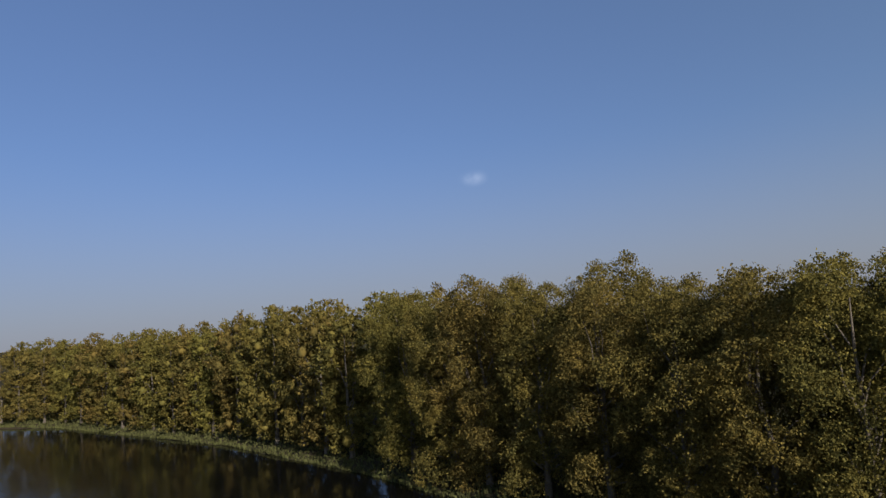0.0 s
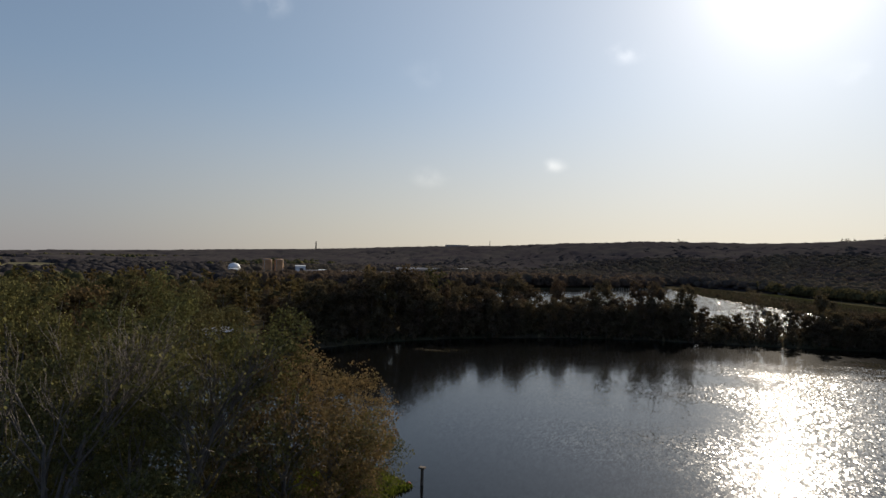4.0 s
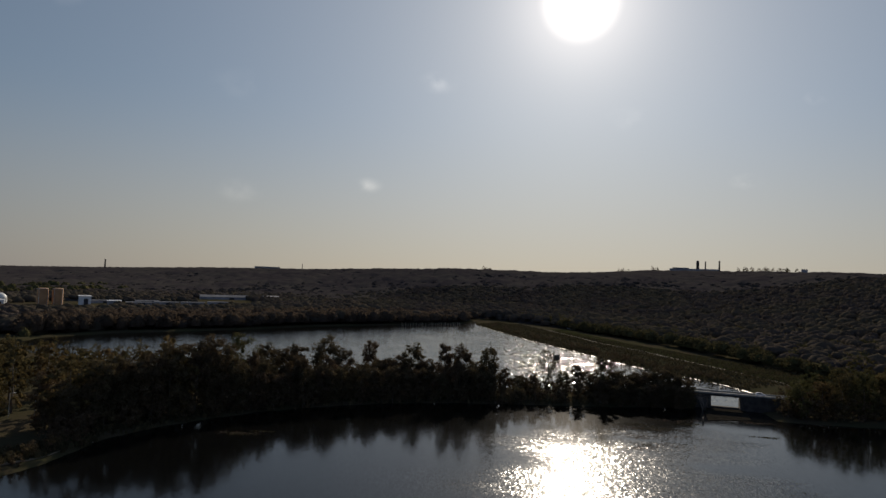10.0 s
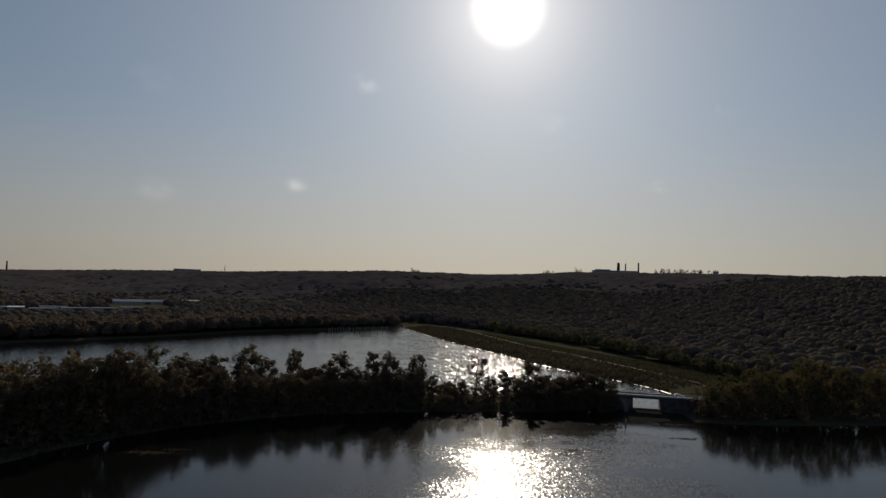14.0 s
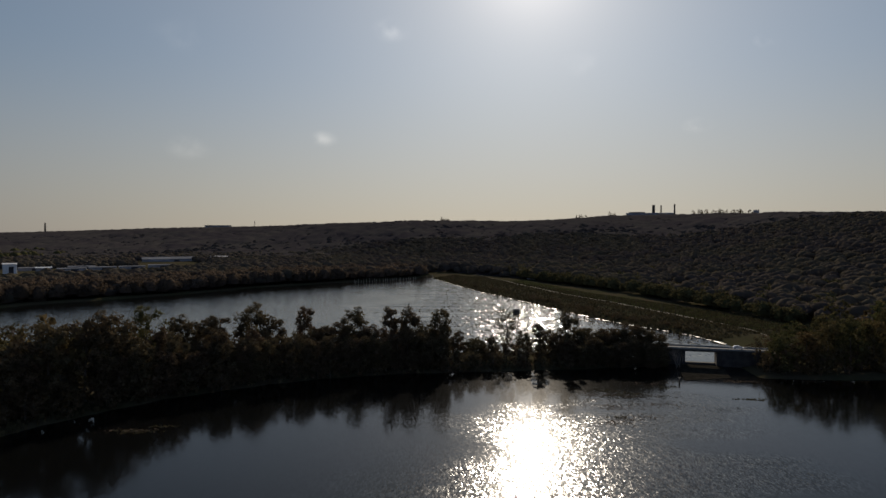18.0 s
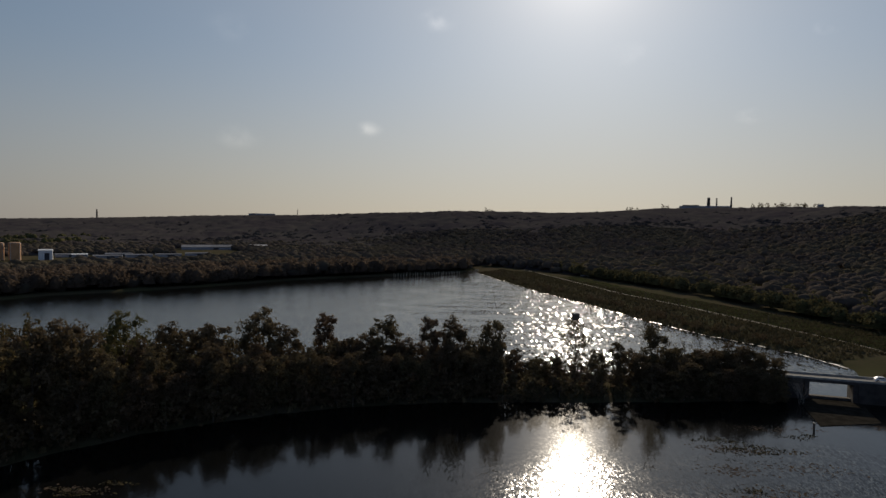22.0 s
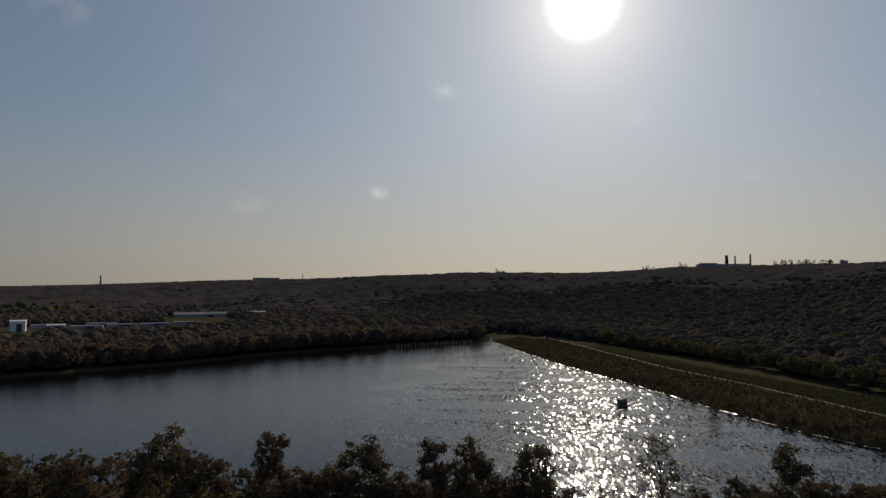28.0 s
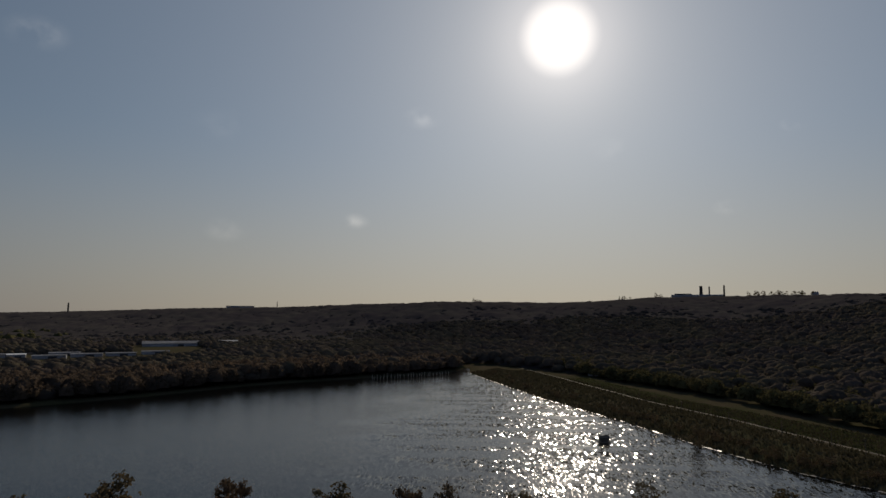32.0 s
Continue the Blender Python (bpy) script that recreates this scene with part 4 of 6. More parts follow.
def canopy(name, label, az0, az1, r0, r1, daz, dlog, material):
    """The closed roof of the far woods: one sheet of crowns that dips to the ground at clearings, lakes and fields."""
    az = np.radians(np.arange(az0, az1 + daz / 2, daz))
    rad = np.exp(np.arange(math.log(r0), math.log(r1), dlog))
    A, Q = np.meshgrid(az, rad)
    x, y = (Q * np.sin(A)).ravel(), (Q * np.cos(A)).ravel() + 20
    r = np.random.default_rng(47)
    x, y = x + r.normal(size=x.shape) * 0.8, y + r.normal(size=x.shape) * 1.5
    # crowns: rounded tops round the points of an uneven lattice
    def crowns(size, seed, fill=0.95):
        jit = np.random.default_rng(seed).random((256, 256, 3))
        u, v = x / size, y / size
        ci, cj = np.floor(u).astype(int), np.floor(v).astype(int)
        best = np.zeros(x.shape)
        for a in (-1, 0, 1):
            for b in (-1, 0, 1):
                q = jit[(ci + a) % 256, (cj + b) % 256]
                d = np.hypot(u - (ci + a + q[:, 0]), v - (cj + b + q[:, 1]))
                best = np.maximum(best, np.maximum(1 - (d / fill) ** 2, 0) ** 0.8 * (0.5 + 0.5 * q[:, 2]))
        return best
    deg = np.degrees(A.ravel())
    grove = wave(x, y, 70.0) + 0.6 * wave(x, y, 31.0, 2.0)
    away = np.clip((Q.ravel() - 900) / 900, 0, 1)
    high = 1.5 + (1 - away) * 7.0 * crowns(17.0, 1) + away * (6.0 * crowns(22.0, 3) + 3.5 * crowns(13.0, 5)) + 4.0 * crowns(46.0, 2, 0.9) + 1.6 * grove
    edge = np.interp(y, [300, 400, 475, 560, 625, 720, 880], [230, 200, 184, 164, 142, 97, -20]) + 5
    line = np.interp(x, [-620, -400, -345, -310, -235, -130, -40], [300, 380, 440, 500, 585, 715, 800]) + 12
    wood = np.where(x > -40, x > edge, y > line) | (y > 870)
    wood &= ~(inside(x, y, SHORE_A) | inside(x, y, SHORE_B)) & (line_dist(x, y, SHORE_B, True) > 8)
    fields = np.interp(deg, [-80, -60, -48, -38, -30], [0.3, 0.1, -0.4, -1.0, -3])
    wood &= grove > fields
    for (ax, ay), (bx, by), wide in GLADES:
        wood &= line_dist(x, y, [(ax, ay), (bx, by)]) > wide
    m, n = len(az), len(rad)
    filled = wood.reshape(n, m).astype(float)
    for _ in range(3):
        pad = np.pad(filled, 1, mode="edge")
        filled = (pad[:-2, 1:-1] + pad[2:, 1:-1] + pad[1:-1, :-2] + pad[1:-1, 2:] + pad[1:-1, 1:-1]) / 5
    full = np.clip((filled.ravel() - 0.3) / 0.6, 0, 1) ** 0.6
    z = land_height(x, y) - 4.0 + full * (np.maximum(high, 2.5) + 4.0 - 7.0 * (1 - away) * (Q.ravel() > 420))
    q = (np.arange(n - 1)[:, None] * m + np.arange(m - 1)[None]).ravel()
    me = grid_mesh(name, np.stack([x, y, z], 1), np.stack([q, q + 1, q + m + 1, q + m], 1))
    me.shade_smooth()
    # the crowns of the nearer slopes, one dome of leaves each
    k = r.permutation(np.nonzero(wood & (Q.ravel() > 430) & (Q.ravel() < 1500) & (deg > -42) & (deg < 48))[0])
    cell = {}
    for n_ in k:
        cell.setdefault((int(x[n_] // 11.0), int(y[n_] // 11.0)), n_)
    k = np.array(list(cell.values()))
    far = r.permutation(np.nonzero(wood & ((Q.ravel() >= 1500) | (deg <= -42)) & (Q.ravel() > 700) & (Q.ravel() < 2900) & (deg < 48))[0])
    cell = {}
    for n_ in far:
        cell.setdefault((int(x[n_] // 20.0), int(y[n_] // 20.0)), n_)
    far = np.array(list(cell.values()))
    # crowns up to the ridge, their grey holding the painted haze
    crown_domes("ridge_crowns", "grey-brown tree crowns up to the ridge with haze painted into their colour", r, x[far], y[far], land_height(x[far], y[far]), 10.5, 7.0, M_HAZERIDGE, 3, 0.55, 6)
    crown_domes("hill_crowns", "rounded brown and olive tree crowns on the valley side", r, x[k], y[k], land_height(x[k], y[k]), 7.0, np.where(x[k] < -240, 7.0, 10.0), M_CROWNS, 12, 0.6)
    return tagged(part(name, me, material), label, "woods", kind="stuff")


canopy("hill_woods", "distant brown-green woods covering the valley side", -62, 56, 330, 4300, 0.2, 0.0085, M_CANOPY)
far_wood("plain_woods", "scattered copses on the flat plain beyond the lock", 43, 1100, west_plain, 6.0, 36, 0.6, M_CANOPY2)
far_wood("shore_woods", "brown autumn woods along the far lake shore", 42, 900, north_shore, 6.4, 80, 0, M_SHORE, tall=1.1)
far_wood("slope_woods", "olive woods at the foot of the slope above the dyke", 45, 560, right_wood, 5.0, 130, 0, M_CANOPY2, tall=1.0)


# tree rows that stand up on the skyline
for k in range(15):
    WOOD_FAR.put(*(Vector((748, 2115)).lerp(Vector((888, 2055)), k / 14) + Vector((rng.uniform(-6, 6), rng.uniform(-20, 20)))), rng.uniform(1.2, 1.6))
for x, y, k in ((392, 2216, 1.4), (404, 2220, 1.6), (418, 2212, 1.3), (498, 2194, 1.6), (510, 2190, 1.4), (-60, 2255, 1.5), (-72, 2262, 1.7), (-48, 2250, 1.4)):
    WOOD_FAR.put(x, y, k)


def grass_on(name, label, seed, count, region, size, material):
    """Rough grass and reeds, as one thing."""
    r = np.random.default_rng(seed)
    x, y = region(r, count)
    wet = inside(x, y, SHORE_A) | inside(x, y, SHORE_B) | (line_dist(x, y, TRACK2) < 2.2)
    x, y = x[~wet], y[~wet]
    n = len(x)
    z = land_height(x, y)
    a = r.uniform(0, 2 * math.pi, n)
    h = size * r.uniform(0.5, 1.4, n)
    w = h * r.uniform(0.5, 1.1, n)
    lx, ly = r.normal(size=n) * 0.25 * h, r.normal(size=n) * 0.25 * h
    dx, dy = np.cos(a) * w * 0.5, np.sin(a) * w * 0.5
    v = np.stack([np.stack([x - dx, y - dy, z - 0.1], 1), np.stack([x + dx, y + dy, z - 0.1], 1),
                  np.stack([x + dx * 0.7 + lx, y + dy * 0.7 + ly, z + h], 1), np.stack([x - dx * 0.6 + lx, y - dy * 0.6 + ly, z + h * 0.9], 1)], 1)
    ob = part(name, leaf_mesh(name, v.reshape(-1, 3)), material)
    return tagged(ob, label, "grass", kind="stuff")


TRACK2 = [(150, 318), (156, 375), (138, 437), (112, 516), (86, 585), (49, 720), (-4, 900)]


def dyke_land(r, n):
    u = r.random(n)
    px = np.interp(u, [0, 0.12, 0.25, 0.36, 0.5, 0.7, 1], [128, 110, 96, 78, 57, 23, -32])
    py = np.interp(u, [0, 0.12, 0.25, 0.36, 0.5, 0.7, 1], [345, 382, 404, 446, 509, 596, 777])
    off = r.random(n) ** 1.05 * (100 - 45 * u)
    return px + off, py + off * 0.3


def meadow_land(r, n):
    u = r.random(n)
    px = np.interp(u, [0, 0.3, 0.6, 0.8, 1], [156, 138, 112, 86, 49])
    py = np.interp(u, [0, 0.3, 0.6, 0.8, 1], [375, 437, 516, 585, 720])
    off = 2 + r.random(n) * (34 - 14 * u)
    return px + off, py + off * 0.3


def park_bank(r, n):
    x, y = r.uniform(-100, -34, n), r.uniform(-60, 84, n)
    return x, y


def plane_bank(r, n):
    y = r.uniform(-345, -20, n)
    x = np.interp(y, [-345, -288, -177, -115, -88, -20], [2, -29, -56, -62, -62, -61])
    return x - 30 * r.random(n) ** 1.6, y


def low_banks(r, n):
    u = r.random(n)
    px = np.interp(u, [0, 0.3, 0.4, 0.55, 0.75, 1], [-128, -117, -110, -90, -45, 80])
    py = np.interp(u, [0, 0.3, 0.4, 0.55, 0.75, 1], [130, 170, 203, 230, 261, 288])
    return px - r.uniform(-1, 14, n) * 0.7, py + r.uniform(-1, 12, n)


grass_on("dyke_grass", "rough brown and olive grass on the dyke", 81, 26000, dyke_land, 0.9, M_REED)
grass_on("meadow_grass", "mown olive-green meadow behind the dyke track", 86, 14000, meadow_land, 0.6, M_MEADOW)
grass_on("river_bank_grass", "dark green grass under the row of plane trees", 87, 22000, plane_bank, 0.45, M_MEADOW)
grass_on("bank_grass", "short green grass on the park bank", 82, 16000, park_bank, 0.34, M_LAWN)
grass_on("reeds", "brown reeds along the shore", 83, 2600, low_banks, 1.2, M_REED)


def tip_lawn(r, n):
    return r.uniform(-52, -33, n), r.uniform(58, 86, n)


grass_on("lawn", "bright short green lawn on the tip of the bank", 84, 9000, tip_lawn, 0.35, M_LAWN)


def weed_mats(r, n):
    k = r.integers(0, 9, n)
    cx, cy = WEED[k, 0], WEED[k, 1]
    return cx + r.normal(size=n) * WEED[k, 2], cy + r.normal(size=n) * WEED[k, 3] * 1.9 + 0.25 * (cx - WEED[k, 0] + r.normal(size=n))


# mats of floating leaves before the bridge
WEED = np.array([(48, 227, 4, 1.0), (54, 216, 5, 1.0), (46, 211, 3, 0.8), (65, 230, 5, 1.0), (60, 240, 6, 1.0), (69, 258, 5, 0.8), (50, 241, 5, 0.9), (-83, 199, 3.5, 0.5), (100, 262, 4, 0.6)])
r = np.random.default_rng(91)
wx, wy = weed_mats(r, 900)
keep = inside(wx, wy, SHORE_A)
wx, wy = wx[keep], wy[keep]
flat = np.stack([wx, wy, np.full(len(wx), 0.03)], 1)
ang = r.uniform(0, 6.283, len(wx))
da = np.stack([np.cos(ang), np.sin(ang), 0.03 * r.normal(size=len(wx))], 1) * r.uniform(0.15, 0.5, (len(wx), 1))
db = np.stack([-np.sin(ang), np.cos(ang), 0.03 * r.normal(size=len(wx))], 1) * r.uniform(0.1, 0.35, (len(wx), 1))
tagged(part("floating_leaves", leaf_mesh("floating_leaves", np.stack([flat - da, flat + db, flat + da, flat - db], 1).reshape(-1, 3)), M_SHORE),
       "brown drifts of floating leaves on the lake", "leaves", kind="stuff")

# ---- built things ----
M_BRICK = mat("brick_wall", (0.29, 0.17, 0.115), 0.9, scale=0.8, bump=0.4, color2=(0.2, 0.12, 0.088), spec=0.2)
M_CONCRETE = mat("concrete", (0.34, 0.33, 0.30), 0.9, scale=0.6, bump=0.3, spec=0.2)
M_DARKCON = mat("weathered_concrete", (0.075, 0.066, 0.058), 0.9, scale=0.5, bump=0.3, spec=0.2)
M_WHITE = mat("white_paint", (0.74, 0.74, 0.72), 0.55, scale=0.9, vary=0.1, bump=0.05)
M_STEEL = mat("galvanised_steel", (0.52, 0.54, 0.55), 0.45, 0.6, scale=2, vary=0.15, bump=0.05)
M_RAIL = mat("green_yellow_rail", (0.42, 0.45, 0.22), 0.6, scale=2, vary=0.2, bump=0.05)
M_DARKSTEEL = mat("dark_steel", (0.06, 0.06, 0.065), 0.6, 0.4, scale=2, bump=0.1)
M_YELLOW_P = mat("yellow_paint", (0.75, 0.62, 0.08), 0.55, scale=0.8, vary=0.15, bump=0.05)
M_TIMBER = mat("old_timber", (0.13, 0.10, 0.075), 0.9, scale=2.5, bump=0.4)
M_ROOF = mat("grey_roof", (0.12, 0.13, 0.155), 0.6, scale=0.7, vary=0.2, bump=0.1)
M_TILE = mat("red_roof_tiles", (0.40, 0.12, 0.07), 0.8, scale=1.5, vary=0.25, bump=0.4)
M_SAND = mat("sandy_path", (0.22, 0.17, 0.12), 0.95, scale=0.4, vary=0.2, bump=0.3, spec=0.1)
M_ASPHALT = mat("asphalt", (0.07, 0.07, 0.07), 0.85, scale=0.8, vary=0.2, bump=0.2)
M_PLASTER = mat("grey_white_plaster", (0.32, 0.31, 0.29), 0.85, scale=0.7, vary=0.15, bump=0.1)
M_GLASS = mat("window_glass", (0.02, 0.025, 0.03), 0.08, scale=1, vary=0.1, bump=0)
M_GLOBE = mat("opal_globe", (0.8, 0.8, 0.78), 0.3, scale=3, vary=0.05, bump=0)
M_OCHRE = mat("ochre_tank", (0.5, 0.27, 0.13), 0.7, scale=0.15, vary=0.15, bump=0.05)
M_RUBBER = mat("black_rubber", (0.02, 0.02, 0.02), 0.8, scale=3, bump=0.2)
M_CARPAINT = mat("white_car_paint", (0.7, 0.7, 0.7), 0.25, scale=1, vary=0.05, bump=0)
M_PALEROOF = mat("pale_sheet_roof", (0.24, 0.24, 0.245), 0.85, scale=0.08, vary=0.2, bump=0.05, spec=0.0)
# pale base colour stands in for the bright reflection along the water's edge
M_SHOREGLINT = mat("glint_pale_stones", (0.22, 0.2, 0.18), 0.4, scale=0.25, vary=0.6, bump=0.8)
M_TRACK = mat("gravel_track", (0.10, 0.082, 0.058), 0.95, scale=0.15, vary=0.5, bump=0.3, spec=0.1)
M_REFLDARK = mat("reflection_dark_concrete", (0.03, 0.027, 0.022), 0.95, scale=0.4, vary=0.3, bump=0.2, spec=0.0)
M_FARGREY = mat("pale_cladding", (0.30, 0.30, 0.31), 0.8, scale=0.05, vary=0.15, bump=0.02)


def box(bm, c, size, turn=0.0, bevel=0.0):
    r = bmesh.ops.create_cube(bm, size=1.0, matrix=Matrix.Translation(c) @ Matrix.Rotation(turn, 4, "Z") @ Matrix.Diagonal((*size, 1)))
    if bevel:
        edges = list({e for v in r["verts"] for e in v.link_edges})
        bmesh.ops.bevel(bm, geom=edges, offset=bevel, segments=1, affect="EDGES")
    return bm


def one_box(c, size, turn=0.0, bevel=0.03):
    return box(bmesh.new(), c, size, turn, bevel)


def bar(p, q, w=0.06, h=None):
    """A square bar between two points."""
    p, q = Vector(p), Vector(q)
    d = q - p
    bm = bmesh.new()
    m = Matrix.Translation((p + q) / 2) @ d.to_track_quat("X", "Z").to_matrix().to_4x4()
    bmesh.ops.create_cube(bm, size=1.0, matrix=m @ Matrix.Diagonal((d.length, w, h or w, 1)))
    return bm


def rod(p, q, r, r2=None, sides=10):
    vs, fs = [], []
    tube(vs, fs, [p, q], [r, r if r2 is None else r2], sides)
    fs += [tuple(range(sides))[::-1], tuple(range(sides, 2 * sides))]
    return mesh_from("rod", vs, fs)


def prism(poly, z0, z1, bevel=0.0):
    """An upright block over a plan."""
    bm = bmesh.new()
    low = [bm.verts.new((x, y, z0)) for x, y in poly]
    top = [bm.verts.new((x, y, z1)) for x, y in poly]
    k = len(poly)
    bm.faces.new(low[::-1])
    rim = bm.faces.new(top)
    for j in range(k):
        bm.faces.new((low[j], low[(j + 1) % k], top[(j + 1) % k], top[j]))
    bmesh.ops.recalc_face_normals(bm, faces=bm.faces)
    if bevel:
        bmesh.ops.bevel(bm, geom=list(rim.edges), offset=bevel, segments=2, affect="EDGES")
    return bm


def strip(line, width, lift, name):
    """A ribbon of path laid over the ground."""
    vs, fs = [], []
    pts = []
    for (x0, y0), (x1, y1) in zip(line, line[1:]):
        k = max(2, int(math.hypot(x1 - x0, y1 - y0) / 4))
        pts += [(x0 + (x1 - x0) * j / k, y0 + (y1 - y0) * j / k) for j in range(k)]
    pts.append(line[-1])
    for j, (x, y) in enumerate(pts):
        a, b = pts[max(j - 1, 0)], pts[min(j + 1, len(pts) - 1)]
        d = Vector((b[0] - a[0], b[1] - a[1])).normalized()
        w = width * (1 + 0.12 * math.sin(j * 1.7)) / 2
        for s in (-1, 1):
            px, py = x - d.y * w * s, y + d.x * w * s
            vs.append((px, py, max(gz(px, py), 0.1) + lift))
    fs = [(2 * j, 2 * j + 1, 2 * j + 3, 2 * j + 2) for j in range(len(pts) - 1)]
    return mesh_from(name, vs, fs, True)


def railing(parent, p, q, height, material, gap=2.0, rails=2):
    p, q = Vector(p), Vector(q)
    k = max(1, round((q - p).length / gap))
    for j in range(k + 1):
        b = p.lerp(q, j / k)
        part("post", bar(b, b + Vector((0, 0, height)), 0.07), material, parent)
    for j in range(rails):
        z = Vector((0, 0, height * (j + 1) / rails))
        part("rail", bar(p + z, q + z, 0.06), material, parent)


# lock: left quay, brick pier, footbridge, gantry
quay = empty("wall_quay", "low brick quay wall with concrete coping along the lock channel", "wall", kind="structure")
part("brickwork", prism([(-95, -18.6), (-108, -21.4), (-122, -18.6), (-130.5, -15.0), (-131.5, -17.5), (-122, -21), (-108, -24), (-95, -21)], -2, 2.9), M_BRICK, quay)
part("coping", prism([(-94.8, -18.3), (-108, -21.1), (-122, -18.3), (-130.8, -14.7), (-132, -17.8), (-122, -21.3), (-108, -24.3), (-94.8, -21.3)], 2.9, 3.2, 0.05),
     M_CONCRETE, quay)
pier = empty("wall_lock", "tall brick lock pier with concrete cap beside the gate", "wall", kind="structure")
part("brickwork", prism([(-143.5, -3.7), (-153.2, 1.9), (-154.5, -0.2), (-144.8, -5.8)], -2, 4.8), M_BRICK, pier)
part("cap", prism([(-143.2, -3.5), (-153.3, 2.3), (-154.9, -0.3), (-144.8, -6.1)], 4.8, 5.1, 0.06), M_CONCRETE, pier)
back = empty("wall_lock_back", "dark concrete lock sill under the footbridge", "wall", kind="structure")
part("sill", prism([(-150, -18), (-170, -12), (-171, -16), (-151, -22)], -2, 4.2), M_DARKCON, back)
# dark gate added where the lock chamber beside the pier lies in shade
part("gate", prism([(-144.6, -17.5), (-147.2, -5.2), (-148.2, -5.6), (-145.6, -18)], -2, 3.8), M_DARKSTEEL, back, "dark lock gate standing in for the shaded chamber")
bm = bmesh.new()
bmesh.ops.create_cone(bm, cap_ends=False, segments=14, radius1=0.62, radius2=0.62, depth=0.35, matrix=Matrix.Translation((-146.6, -1.65, 2.2)) @ Matrix.Rotation(radians(-30), 4, "Z") @ Matrix.Rotation(radians(90), 4, "X"))
bmesh.ops.solidify(bm, geom=bm.faces[:], thickness=0.28)
tagged(part("tyre_fender", bm, M_RUBBER), "black rubber tyre fender hung on the brick lock wall", "tyre fender")

fb = empty("footbridge", "white steel truss footbridge over the lock channel", "footbridge")
A, B = Vector((-130.3, -15.2, 3.9)), Vector((-145.4, -5.6, 5.25))
across = (B - A).cross(Vector((0, 0, 1))).normalized() * 0.8
part("deck", bar(A, B, 1.6, 0.16), M_DARKCON, fb)
for sgn in (-1, 1):
    o = across * sgn
    for z in (0.0, 1.25):
        part("chord", bar(A + o + Vector((0, 0, z)), B + o + Vector((0, 0, z)), 0.14), M_WHITE, fb)
    for k in range(9):
        p, q = A.lerp(B, k / 8) + o, A.lerp(B, min(k + 1, 8) / 8) + o
        part("upright", bar(p, p + Vector((0, 0, 1.25)), 0.09), M_WHITE, fb)
        if k < 8:
            up = Vector((0, 0, 1.25))
            part("diagonal", bar(p + (up if k % 2 else Vector()), q + (Vector() if k % 2 else up), 0.08), M_WHITE, fb)

gan = empty("lock_gantry", "white steel gantry with winch house over the lock gate", "gantry", pose(-151, -9.8, 2.9, 0, 0, 18))
part("winch_house", one_box((0, -1.0, 6.0), (2.6, 4.0, 1.5), 0, 0.08), M_WHITE, gan)
part("roof", one_box((0, -1.0, 6.85), (3.0, 4.4, 0.18)), M_CONCRETE, gan)
for x in (-1.1, 1.1):
    part("leg", bar((x, -2.9, 0), (x, -2.6, 5.3), 0.3), M_WHITE, gan)
    part("leg", bar((x, 2.6, 0), (x, 0.8, 5.3), 0.3), M_WHITE, gan)
for x in (-1.4, 1.4):
    part("stair_rail", bar((x, 1.2, 6.2), (x, 4.6, 2.4), 0.09), M_RAIL, gan, "yellow-green stair rail")
for k in range(7):
    part("step", one_box((0, 1.4 + k * 0.5, 4.9 - k * 0.5), (2.4, 0.4, 0.05), 0, 0.01), M_STEEL, gan)
part("lamp_arm", bar((-0.8, -2.6, 6.9), (-0.8, -3.6, 8.0), 0.07), M_STEEL, gan)

pr = empty("pier_railing", "yellow-green steel railing along the lock pier", "railing")
railing(pr, (-143.9, -3.8, 5.1), (-153, 1.6, 5.1), 1.1, M_RAIL, 1.8, 3)
pr2 = empty("pier_railing", "yellow-green steel railing on the quay coping", "railing")
railing(pr2, (-121, -18.9, 3.2), (-130.2, -15.4, 3.2), 1.1, M_RAIL, 1.8, 3)

pont = empty("pontoon", "grey timber mooring pontoon with two steel posts", "pontoon", pose(-122.6, -13.3, 0, 0, 0, 20))
part("float", one_box((0, 0, 0.25), (3.2, 4.6, 0.7), 0, 0.06), M_DARKCON, pont)
for k in range(9):
    part("plank", one_box((0, -2.05 + k * 0.51, 0.64), (3.3, 0.46, 0.06), 0, 0.01), M_CONCRETE, pont)
for y in (-2.0, 2.0):
    part("post", rod((1.3, y, -1), (1.3, y, 2.6), 0.11), M_STEEL, pont)


